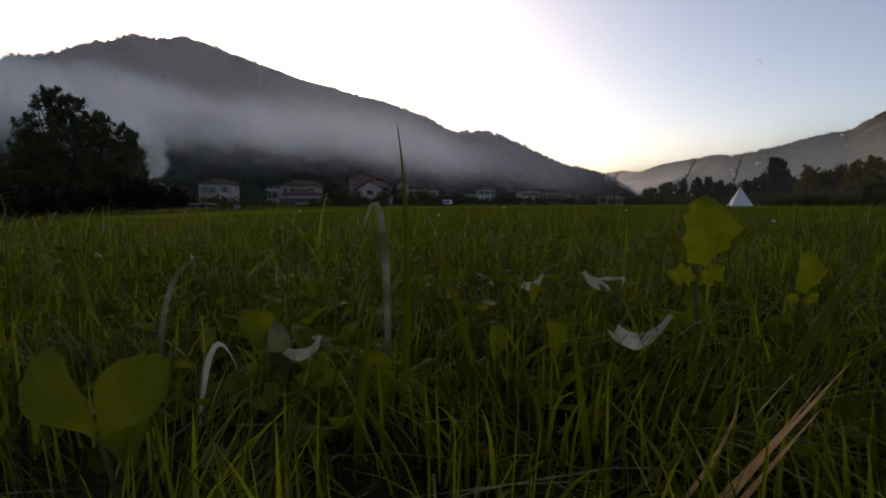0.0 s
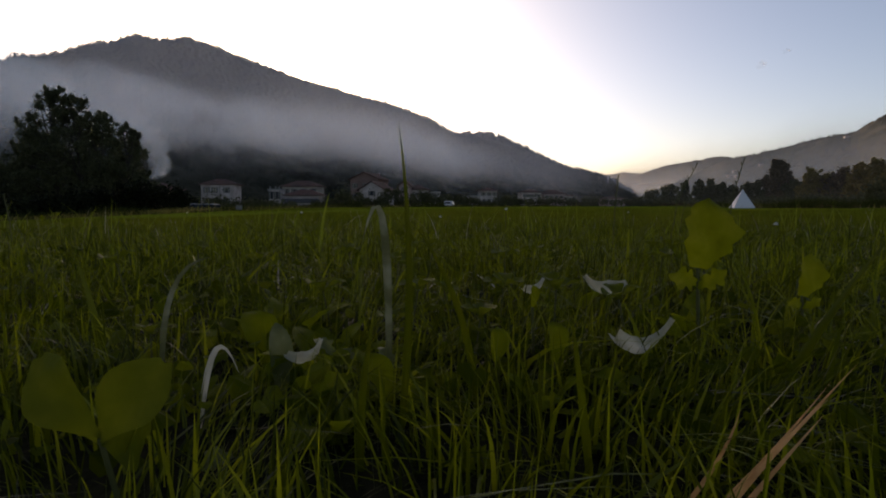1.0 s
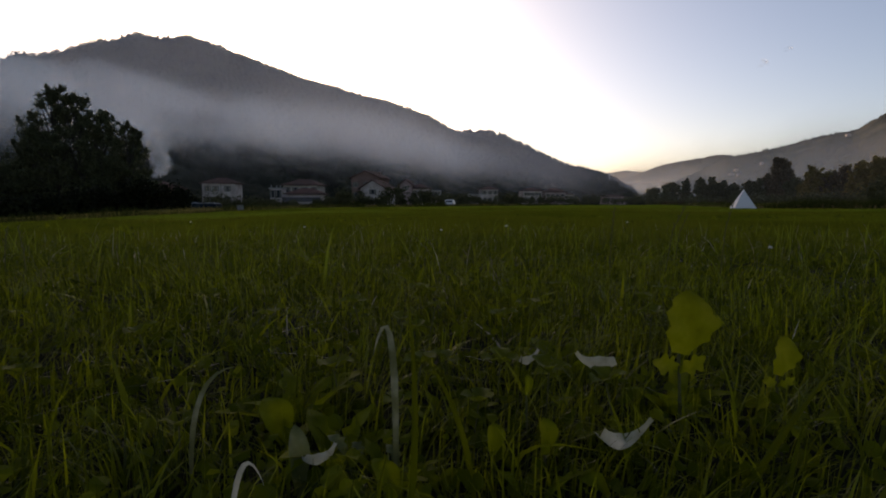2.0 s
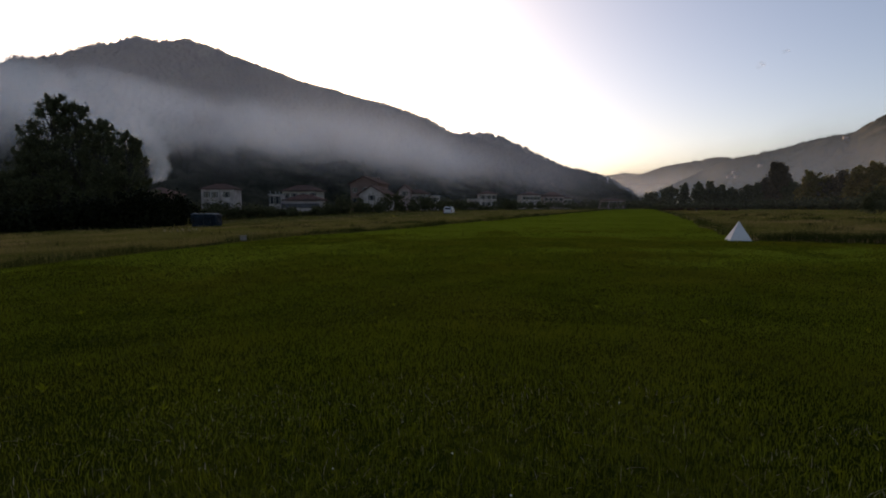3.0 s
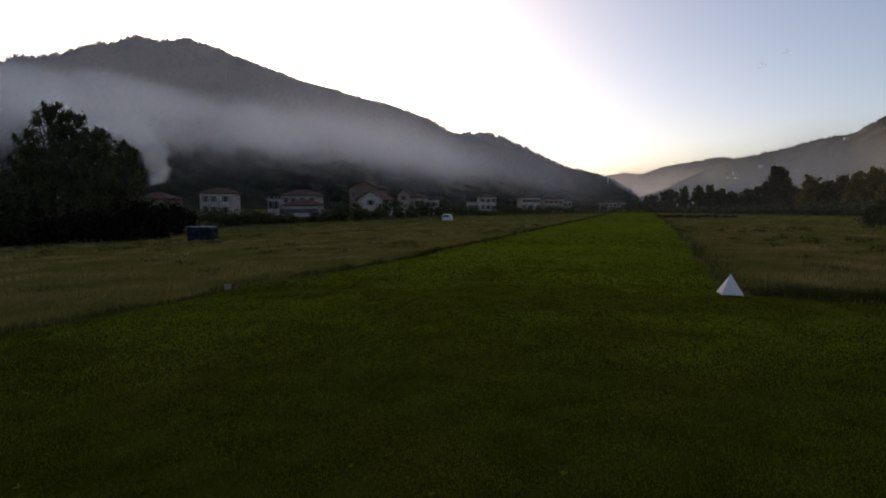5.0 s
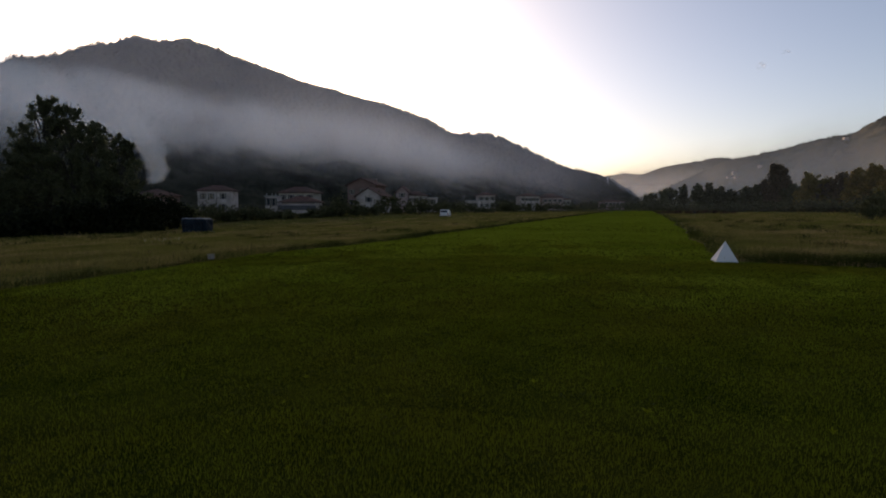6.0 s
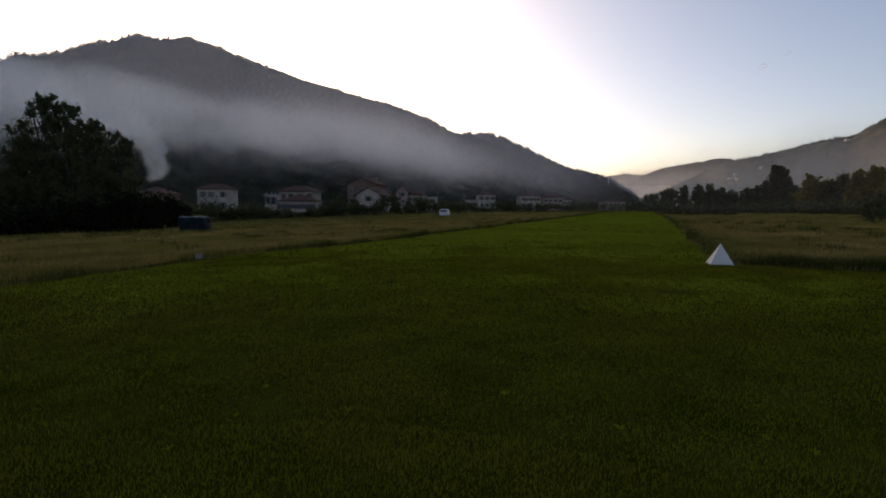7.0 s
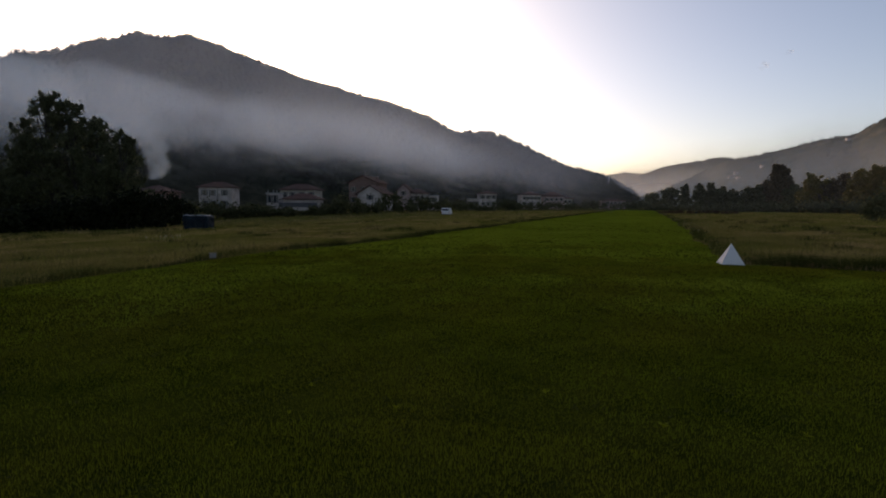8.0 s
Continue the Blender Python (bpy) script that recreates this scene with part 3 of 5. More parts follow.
for k in range(2):
    plume([(-29.0, 2.6, 0.75), (-28.8, 4.2, 1.0), (-29.1, 5.4, 1.2), (-29.8, 6.6, 1.45), (-30.8, 7.7, 1.8), (-32.2, 8.7, 2.2), (-34.2, 9.6, 2.6)], 225 + 8 * k, 4 + 3 * k)
M_HAZE = veil("valley_haze", (0.90, 0.92, 0.96), 0.248, 0.6, (1.0, 1.0), (0.02, 0.14), (0.48, 0.35), 0.0, 0.4, passing=0.9)
drift("mountain_haze", [-74, -40, -26, -10, 0, 10, 20, 23], [12, 12.3, 12.6, 10.6, 7.8, 5.0, 3.0, 2.6], [11, 11, 11.5, 10.4, 8.6, 6.2, 3.8, 3.4], (235, 430), M_HAZE, "thin haze before the wooded mountain", category="haze", back=-90)
M_FARHAZE = veil("far_haze", (0.95, 0.91, 0.88), 0.40, 0.6, (1.0, 1.0), (0.25, 0.05), (0.02, 0.85), 0.0, 0.4, passing=0.6)
M_ENDHAZE = veil("valley_end_haze", (0.97, 0.93, 0.89), 0.248, 0.6, (1.0, 1.0), (0.16, 0.05), (0.02, 0.85), 0.0, 0.4, passing=0.6)
for k in range(3):
    drift("valley_end_haze", [14, 16, 20, 30, 40, 56], [2.6, 2.7, 3.2, 4.2, 5.0, 6.0], [2.7, 2.8, 3.3, 4.3, 5.1, 6.1], (1330 - 60 * k, 820 - 60 * k), M_ENDHAZE, "warm haze over the valley's end", category="haze", seed=3 + 20 * k)
drift("far_ridge_haze", [9, 20, 30, 46], [2.5, 2.5, 2.5, 2.5], [2.6, 2.6, 2.6, 2.6], (3450, 3450), M_FARHAZE, "pale haze before the far ridge", category="haze", seed=5)
for k in range(2):
    drift("mid_valley_haze", [14, 20, 30, 46], [2.3, 2.3, 2.3, 2.3], [2.4, 2.4, 2.4, 2.4], (2560 - 40 * k, 2560 - 40 * k), M_FARHAZE, "pale haze before the valley hill", category="haze", seed=6 + k)
M_MIST = veil("ground_mist", (0.95, 0.92, 0.88), 0.025, 0.6, (1.0, 1.0), (0.2, 0.05), (0.22, 0.7), 0.0, 0.4, passing=0.7)
drift("meadow_mist", [6, 20, 34, 54], [3.0, 3.0, 3.4, 3.8], [3.2, 3.2, 3.6, 4.0], (150, 118), M_MIST, "thin evening mist before the belt of trees", category="haze", seed=7, back=-14)
M_CLOUD = veil("cloud_scrap", (0.95, 0.95, 0.95), 0.6, 3.0, (1.0, 1.0), (0.5, 0.5), (0.5, 0.5), 0.35, 0.75)
for az, el, w, h in ((38.3, 18.2, 0.7, 0.5), (31.6, 12.9, 0.6, 0.5), (33.5, 13.8, 0.5, 0.25)):
    drift("cloud", [az - w, az, az + w], [el, el + 0.2, el + 0.1], [h, h, h], (4300, 4300), M_CLOUD, "small white scrap of cloud", n=8, rows=8, category="cloud")


# ---- trees and shrubs ----
def leaf_crown(name, clumps, per, leaf, mat, parent, seed):
    """Many small leaves in clumps. clumps: centre and radius."""
    rng = np.random.default_rng(seed)
    cs = np.array([c[:3] for c in clumps])
    rs = np.array([c[3] for c in clumps])
    idx = np.repeat(np.arange(len(cs)), per)
    d = rng.normal(size=(len(idx), 3))
    d /= np.linalg.norm(d, axis=1)[:, None]
    p = cs[idx] + d * (rs[idx] * np.abs(rng.normal(0, 0.78, len(idx))))[:, None] * np.array([1, 1, 0.95])
    a = rng.normal(size=(len(idx), 3))
    a /= np.linalg.norm(a, axis=1)[:, None]
    b = np.cross(a, rng.normal(size=(len(idx), 3)))
    b /= np.linalg.norm(b, axis=1)[:, None]
    s = leaf * rng.uniform(0.6, 1.3, len(idx))[:, None]
    v = np.stack([p - a * s, p + b * s * 0.55, p + a * s, p - b * s * 0.55], 1).reshape(-1, 3)
    ob = sheet(name, v, np.arange(len(v)).reshape(-1, 4), mat)
    ob.parent = parent
    return ob


def tree(m, height, spread, label, mat, seed, clumps=38, per=130, leaf=0.28, low=0.15, group="", name="tree", peak=0.16, fat=1.0):
    """A tapered trunk with limbs and a crown of leafy clumps. peak: how far down the widest part lies."""
    rng = random.Random(seed)
    t = thing(name, m, label, name, group)
    bm = bmesh.new()
    r0 = height * 0.018
    pts = [Vector((0, 0, -0.3))]
    for i in range(1, 6):
        pts.append(Vector((rng.uniform(-1, 1) * spread * 0.08, rng.uniform(-1, 1) * spread * 0.08, height * 0.82 * i / 5)))
    for i in range(5):
        tube(bm, pts[i], pts[i + 1], r0 * (1 - i / 5.5), r0 * (1 - (i + 1) / 5.5))
    cl = []
    for i in range(clumps):
        u = (i + rng.random()) / clumps
        h = low + (1 - low) * u
        wide = spread * (math.sin(math.pi * min(1.0, u * (0.98 - peak) + peak)) ** 0.8)
        a, q = rng.uniform(0, math.tau), math.sqrt(rng.random())
        r = fat * spread * rng.uniform(0.16, 0.36) * (1.05 - 0.6 * u)
        c = Vector((wide * q * math.cos(a), wide * q * math.sin(a), height * h - r * 0.7))
        cl.append((c.x, c.y, c.z, r))
        if i % 2 == 0:
            k = max(0, min(4, int(h * 4.2)))
            root = pts[k].lerp(pts[k + 1], 0.2)
            if c.z > root.z:
                tube(bm, root, c, r0 * 0.35, r0 * 0.07, 5)
    for i in range(clumps // 4):                      # upright sprigs that feather the outline
        c = rng.choice(cl[clumps // 3:clumps])
        q = rng.uniform(0.7, 1.3)
        d = Vector((c[0], c[1], 0)).normalized() * c[3] * q * 0.8 + Vector((0, 0, c[3] * rng.uniform(0.3, 1.1)))
        for step in (0.0, 0.5, 1.0):
            cl.append((c[0] + d.x, c[1] + d.y, min(c[2] + d.z + step * c[3] * 0.75, height * 1.02), c[3] * (0.30 - 0.14 * step)))
    for i in range(clumps // 3):                      # twigs that stand out of the outline
        c = rng.choice(cl)
        d = Vector((c[0], c[1], 0)).normalized() * c[3] * 1.2 + Vector((0, 0, c[3] * rng.uniform(0.5, 1.4)))
        cl.append((c[0] + d.x, c[1] + d.y, min(c[2] + d.z, height), c[3] * 0.4))
    part("trunk", bm, M_BARK, t)
    leaf_crown("crown", cl, per, leaf, mat, t, seed)
    return t


def spot(px, d, turn=0, up=0.0):
    """A place on the ground: sideways share and distance ahead."""
    x = 0.26 + (px - 784) / 895 * d
    return pose(x, d, float(level(x, d)) + up, 0, 0, turn)


# big trees by the stream
for i, (px, d, h, w, n, per, low, label) in enumerate([
        (102, 80, 21.0, 5.4, 70, 190, 0.12, "tall dark willow with a ragged pointed crown"),
        (147, 79, 19.6, 4.6, 60, 180, 0.12, "dark leafy tree with a narrow pointed top"),
        (188, 77, 16.3, 5.0, 60, 180, 0.08, "dark broad leafy tree beside the tall willow"),
        (232, 75, 14.0, 3.4, 46, 170, 0.06, "lower dark tree with twigs reaching out"),
        (68, 82, 14.8, 3.6, 60, 180, 0.10, "dark leafy tree with a rounded shoulder"),
        (30, 79, 9.6, 3.8, 50, 170, 0.05, "dark dense tree at the end of the clump"),
        (-30, 76, 8.0, 4.6, 40, 150, 0.03, "low dark tree above the stream"),
        (-110, 74, 9.5, 5.0, 40, 150, 0.03, "spreading dark tree above the stream")]):
    tree(spot(px, d), h, w, label, M_LEAF, 20 + i, clumps=n + 40, per=per, leaf=0.165, low=low, group="trees by the stream")


def bush(m, height, spread, mat, seed, label, group, clumps=16, per=110, leaf=0.22):
    rng = random.Random(seed)
    t = thing("bush", m, label, "bush", group)
    bm = bmesh.new()
    cl = []
    for i in range(clumps):
        a, q = rng.uniform(0, math.tau), math.sqrt(rng.random())
        r = min(height * 0.38, spread * rng.uniform(0.24, 0.42))
        z = r * 0.7 + (height - r * 1.6) * rng.random() * (1 - 0.5 * q * q)
        c = (spread * 0.8 * q * math.cos(a), spread * 0.8 * q * math.sin(a), max(z, r * 0.6), r)
        cl.append(c)
        if i % 3 == 0:
            tube(bm, (c[0] * 0.2, c[1] * 0.2, -0.2), c[:3], 0.05, 0.015, 5)
    part("woody_base", bm, M_BARK, t)
    leaf_crown("crown", cl, per, leaf, mat, t, seed)
    return t


# bushes under the trees, with the shade there painted into their leaves
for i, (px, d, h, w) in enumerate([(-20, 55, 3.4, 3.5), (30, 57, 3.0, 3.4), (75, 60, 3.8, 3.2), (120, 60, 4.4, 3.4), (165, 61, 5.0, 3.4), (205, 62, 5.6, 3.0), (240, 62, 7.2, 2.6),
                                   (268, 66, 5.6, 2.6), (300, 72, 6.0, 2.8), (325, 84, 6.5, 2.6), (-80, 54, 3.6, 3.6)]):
    bush(spot(px, d), h, w, M_BUSH_SHADED, 60 + i, "dark overgrown bush at the meadow's edge", "bushes by the stream", clumps=24, per=100, leaf=0.25)
for i, (px, d, h, w) in enumerate([(345, 125, 6.0, 4), (392, 120, 4.6, 4), (415, 121, 4.2, 3.4), (436, 122, 3.4, 4), (462, 124, 3.8, 4), (486, 122, 3.0, 3), (512, 121, 2.2, 3), (590, 126, 4.0, 4),
                                   (617, 124, 5.2, 4.4), (640, 126, 3.4, 4), (668, 128, 3.2, 3), (695, 132, 5.6, 3.6), (722, 134, 4.2, 3.4), (745, 138, 5.0, 3.4), (775, 142, 4.6, 4.2), (803, 150, 4.8, 4.2),
                                   (832, 160, 3.6, 4), (862, 165, 3.0, 4), (890, 172, 4.6, 5), (918, 180, 3.6, 5), (950, 185, 4.8, 5), (985, 195, 4.2, 5.5), (1018, 205, 5.5, 6), (1045, 220, 5.0, 6),
                                   (1075, 235, 4.6, 7), (1105, 250, 5.5, 7), (1135, 262, 6.5, 8), (555, 122, 1.8, 3), (575, 123, 2.6, 3)]):
    bush(spot(px, d * 0.86), h * (0.75, 0.95, 0.55, 0.9, 0.8)[i % 5], w * 0.95, M_GARDEN, 90 + i, "dark green garden hedge bush below the houses", "bushes below the houses", clumps=16, per=80, leaf=0.26)

# belt of trees across the meadow
for i, (px, d, h, w, low, warm, label) in enumerate([
        (1155, 250, 8, 6, 0.03, 0, "hazy green tree at the strip's end"), (1185, 260, 11, 6, 0.03, 0, "hazy round tree at the strip's end"),
        (1209, 225, 11.2, 2.4, 0.02, 0, "narrow dark conifer-like tree"), (1236, 215, 11, 3.4, 0.02, 0, "dark tree in a close row"), (1254, 213, 11.2, 3.2, 0.02, 0, "dark tree in a close row"),
        (1274, 212, 9.8, 3.2, 0.02, 0, "dark tree in a close row"), (1293, 210, 8.6, 3.0, 0.02, 0, "dark tree in a close row"),
        (1318, 205, 9.6, 3.4, 0.02, 0, "dark leafy tree behind the meadow"), (1338, 203, 10.4, 3.2, 0.02, 0, "dark leafy tree behind the meadow"),
        (1373, 200, 18.2, 4.9, 0.10, 2, "tall dark round-topped tree above the belt"),
        (1402, 190, 10, 4.4, 0.02, 0, "dark green tree behind the meadow"), (1432, 175, 13.0, 4.6, 0.03, 1, "yellowing tree with a loose crown"), (1458, 172, 11.2, 4.4, 0.03, 1, "yellowing broad tree in the belt"),
        (1484, 165, 12.6, 4.6, 0.03, 2, "brownish autumn tree in the belt"), (1516, 155, 13.2, 4.8, 0.05, 1, "yellowing tree with a pale trunk"),
        (1545, 150, 13.8, 4.8, 0.05, 1, "yellow-green tree with a dense crown"), (1585, 140, 13.0, 5, 0.05, 1, "yellow-green tree with a dense crown"), (1640, 130, 12.0, 5, 0.05, 0, "green tree of the belt")]):
    tree(spot(px, d), h, w, label, (M_HEDGE, M_LEAF_WARM, M_LEAF_RUST)[warm], 140 + i, clumps=170 if h > 18 else 80, per=52, leaf=0.44, low=low, group="belt of trees", peak=0.28, fat=1.45)
for i, (px, d, h, w) in enumerate([(1225, 205, 3.2, 6), (1265, 200, 3.4, 6), (1305, 196, 3.6, 6), (1350, 188, 4.4, 6), (1395, 178, 4.6, 6), (1440, 160, 4.6, 6), (1480, 152, 4.4, 6), (1520, 142, 4.6, 5.5),
                                   (1560, 130, 4.8, 5), (1165, 240, 3.4, 8), (1195, 225, 3.0, 7)]):
    bush(spot(px, d), h, w, M_HEDGE, 180 + i, "dark scrub along the belt of trees", "scrub along the belt", clumps=18, per=60, leaf=0.38)
for i, px in enumerate((1174, 1189, 1203, 1221, 1238, 1252, 1270, 1288, 1301)):
    bush(spot(px, 116 + 3 * (i % 3)), 0.75 + 0.2 * (i * 7 % 4) / 3, 1.25, M_RUSTWEED, 210 + i, "low reddish-brown weeds at the meadow's far edge", "brown weeds", clumps=10, per=70, leaf=0.12)
bush(spot(1548, 62), 4.0, 1.7, M_HEDGE, 199, "loose olive bush standing out in the meadow", "", clumps=26, per=110, leaf=0.14)


# ---- houses ----
def window(t, x, y, z, w, h, face=-1, shutters=True):
    """A window in the front (face -1), with frame, sill, pane and shutters."""
    f = part("window", boxed(x - w / 2 - 0.09, x + w / 2 + 0.09, y - 0.05, y + 0.03, z - 0.09, z + h + 0.09), M_PLASTER, t)
    part("pane", boxed(x - w / 2, x + w / 2, y - 0.06, y - 0.02, z, z + h), M_PANE, f)
    part("sill", boxed(x - w / 2 - 0.15, x + w / 2 + 0.15, y - 0.16, y - 0.051, z - 0.17, z - 0.095), M_STONE, f)
    if shutters:
        for sx in (-1, 1):
            a, b = sorted((x + sx * (w / 2 + 0.1), x + sx * (w * 0.95 + 0.1)))
            part("shutter", boxed(a, b, y - 0.075, y - 0.02, z - 0.04, z + h + 0.04), M_SHUTTER, f)


def roof_hip(w, d, h, rise, over=0.55, cut=0.9):
    bm = bmesh.new()
    x0, x1, y0, y1 = -w / 2 - over, w / 2 + over, -d / 2 - over, d / 2 + over
    low = [bm.verts.new(p) for p in ((x0, y0, h - 0.12), (x1, y0, h - 0.12), (x1, y1, h - 0.12), (x0, y1, h - 0.12))]
    eav = [bm.verts.new(p) for p in ((x0, y0, h + 0.06), (x1, y0, h + 0.06), (x1, y1, h + 0.06), (x0, y1, h + 0.06))]
    k = min((y1 - y0) / 2 * cut, (x1 - x0) / 2 - 0.05)
    a, b = bm.verts.new((x0 + k, 0, h + rise)), bm.verts.new((x1 - k, 0, h + rise))
    for f in ((eav[0], eav[1], b, a), (eav[2], eav[3], a, b), (eav[1], eav[2], b), (eav[3], eav[0], a), low[::-1]):
        bm.faces.new(f)
    for i in range(4):
        bm.faces.new((low[i], low[(i + 1) % 4], eav[(i + 1) % 4], eav[i]))
    return bm


def roof_gable(w, d, h, rise, over=0.6):
    """Ridge along y: the gable faces the front."""
    bm = bmesh.new()
    x1, y1 = w / 2 + over, d / 2 + over
    lift = rise * over / (w / 2)
    prof = [(-x1, h - lift), (0, h + rise), (x1, h - lift), (x1, h - lift + 0.2), (0, h + rise + 0.2), (-x1, h - lift + 0.2)]
    ends = [[bm.verts.new((x, y, z)) for x, z in prof] for y in (-y1, y1)]
    for i in range(6):
        j = (i + 1) % 6
        bm.faces.new((ends[0][i], ends[0][j], ends[1][j], ends[1][i]))
    for e, o in ((ends[0], 1), (ends[1], -1)):
        bm.faces.new([e[i] for i in (0, 5, 4, 1)][::o])
        bm.faces.new([e[i] for i in (1, 4, 3, 2)][::o])
    bmesh.ops.recalc_face_normals(bm, faces=bm.faces[:])
    return bm


def wall_gable(w, d, h, rise):
    bm = bmesh.new()
    ends = [[bm.verts.new((x, y, z)) for x, z in ((-w / 2, -1.0), (w / 2, -1.0), (w / 2, h), (0, h + rise), (-w / 2, h))] for y in (-d / 2, d / 2)]
    bm.faces.new(ends[0])
    bm.faces.new(ends[1][::-1])
    for i in range(5):
        j = (i + 1) % 5
        bm.faces.new((ends[0][j], ends[0][i], ends[1][i], ends[1][j]))
    return bm


def chimney(t, x, y, z, h=1.1):
    c = part("chimney", boxed(x - 0.35, x + 0.35, y - 0.3, y + 0.3, z, z + h), M_BRICK, t)
    part("cap", boxed(x - 0.45, x + 0.45, y - 0.4, y + 0.4, z + h, z + h + 0.12), M_STONE, c)


def house(m, w, d, h, rise, label, wall, kind="hip", wins=(), cover=None, door=None, chims=(), pipe=None):
    """wins: rows of (height of sill, height of pane, width, xs)."""
    t = thing("house", m, label, "house", "houses under the mountain")
    cover = cover or M_TILE
    if kind == "hip":
        part("wall", boxed(-w / 2, w / 2, -d / 2, d / 2, -1.0, h), wall, t)
        part("roof", roof_hip(w, d, h, rise), cover, t)
    elif kind == "gable":
        part("wall", wall_gable(w, d, h, rise), wall, t)
        part("roof", roof_gable(w, d, h, rise), cover, t)
    else:
        part("wall", boxed(-w / 2, w / 2, -d / 2, d / 2, -1.0, h), wall, t)
        part("roof", boxed(-w / 2 - 0.25, w / 2 + 0.25, -d / 2 - 0.25, d / 2 + 0.25, h, h + rise), cover, t)
    for z, hh, ww, xs in wins:
        for x in xs:
            window(t, x, -d / 2, z, ww, hh, shutters=ww < 1.3)
    if door is not None:
        dr = part("door", boxed(door - 0.5, door + 0.5, -d / 2 - 0.04, -d / 2 + 0.02, -0.1, 2.05), M_SHUTTER, t)
        part("door_frame", boxed(door - 0.62, door + 0.62, -d / 2 - 0.03, -d / 2 + 0.02, -0.1, 2.17), M_STONE, t)
    for c in chims:
        chimney(t, *c)
    if pipe is not None:
        bm = bmesh.new()
        tube(bm, (pipe, -d / 2 - 0.08, -0.2), (pipe, -d / 2 - 0.08, h), 0.07, 0.07, 8)
        part("downpipe", bm, M_SHUTTER, t)
    return t


# white villa beside the bushes
house(spot(395, 146, 6), 8.9, 7, 6.2, 1.6, "white two-storey house with a hipped red roof", M_PLASTER, wins=((3.9, 1.5, 0.8, (-2.9, -0.8, 2.4)), (0.9, 1.5, 0.8, (-2.9, -0.8, 2.4))), door=1.3, pipe=0.6)
# house behind the trees
house(spot(288, 135, 0), 8, 8, 4.8, 1.8, "brownish house with a dark roof behind trees", M_BRICK, wins=((2.6, 1.3, 0.9, (-2, 0.2, 2.6)),))
# long house with the tower block and the low front wing
house(spot(539, 144, -4), 9.6, 7, 5.6, 1.7, "cream house with a broad hipped red roof", M_CREAM, wins=((3.6, 1.3, 0.8, (-3.6, -1.4, 1.2, 3.8)),))
t = house(spot(492, 134), 3.0, 4, 4.3, 0.25, "white tower-like block with two tall windows", M_PLASTER, "flat", wins=((2.0, 1.9, 0.75, (-0.7, 0.7)),), cover=M_STONE)
for x in (-1.1, 0.3, 1.2):
    part("roof_post", boxed(x - 0.08, x + 0.08, -2.0, -1.84, 4.55, 5.2), M_STONE, t)
t = house(spot(542, 132, -2), 8.6, 6, 2.9, 1.5, "low front house with a dark red hipped roof", M_PLASTER, wins=((0.2, 0.9, 0.9, (-3.0, -0.8, 1.9)),))
part("terrace", boxed(-4.7, 4.9, -4.8, -3.02, 0.9, 1.15), M_GREY, t)
part("parapet", boxed(-4.7, 4.9, -4.8, -4.65, 1.16, 2.0), M_GREY, t)
part("terrace_wall", boxed(-2.6, 4.6, -4.7, -4.5, -1.2, 0.89), M_PLASTER, t)
# plastered house and the white gabled house before it
house(spot(655, 152, -14), 8.7, 8, 8.0, 1.9, "brownish plastered house with a shallow red roof", M_BRICK, "gable", wins=((5.4, 1.3, 0.8, (-3.0, 0.2, 2.8)), (2.4, 1.3, 0.8, (-3.0, 0.2))), chims=((2.2, 1.5, 8.8),))
t = house(spot(668, 141, -14), 7.2, 8, 4.6, 2.1, "white gabled house with a small upper window", M_PLASTER, "gable", wins=((3.0, 1.2, 0.9, (0.0,)), (0.6, 1.3, 0.9, (-2.0,))), door=2.2)
for k in range(5):
    part("stair_step", boxed(2.7 + k * 0.28, 2.98 + k * 0.28, -5.6, -4.62, -0.8, 1.0 - k * 0.2), M_STONE, t)
# pink gable with the white wing
house(spot(720, 158, -6), 3.6, 7, 6.2, 1.5, "pinkish narrow gabled house", M_PINK, "gable", wins=((4.6, 1.2, 0.8, (0.0,)),))
house(spot(741, 160, -6), 5.8, 7, 5.2, 1.6, "white wing with a hipped red roof", M_PLASTER, wins=((3.0, 1.3, 0.8, (-1.8, 0.2, 2.0)), (0.8, 1.3, 0.8, (-1.8, 0.2, 2.0))))
house(spot(766, 158, -4), 4.0, 6, 4.4, 0.2, "white flat-roofed terrace wing", M_PLASTER, "flat", wins=((2.6, 1.3, 0.8, (-0.9, 0.9)),), cover=M_STONE)
# farther houses
t = house(spot(862, 205, 4), 6.6, 8, 6.3, 1.2, "white house with a shallow roof and open loggia", M_PLASTER, wins=((4.3, 1.3, 0.9, (-2.2, 0.0, 2.2)), (1.6, 1.3, 0.9, (-2.2, 0.0, 2.2))))
house(spot(840, 204, 4), 5.2, 7, 4.1, 0.25, "white low wing with a flat terrace roof", M_PLASTER, "flat", wins=((1.8, 1.3, 0.9, (-1.5, 0.5)),), cover=M_STONE)
house(spot(936, 255, 6), 9.6, 9, 7.0, 1.5, "white two-storey house with dark windows in a row", M_PLASTER, wins=((4.7, 1.3, 0.9, (-3.6, -1.8, 0, 1.8, 3.6)), (1.9, 1.3, 0.9, (-3.6, 0, 3.6))))
house(spot(975, 262, 6), 11.0, 9, 6.4, 2.2, "pinkish house with a steep hipped red roof", M_PINK, wins=((4.2, 1.3, 0.9, (-3.8, -1.4, 1.2, 3.8)),))
house(spot(1000, 264, 4), 5.0, 7, 5.4, 0.9, "pale annex with a low red roof", M_CREAM, wins=((3.2, 1.3, 0.9, (-1.2, 1.2)),))
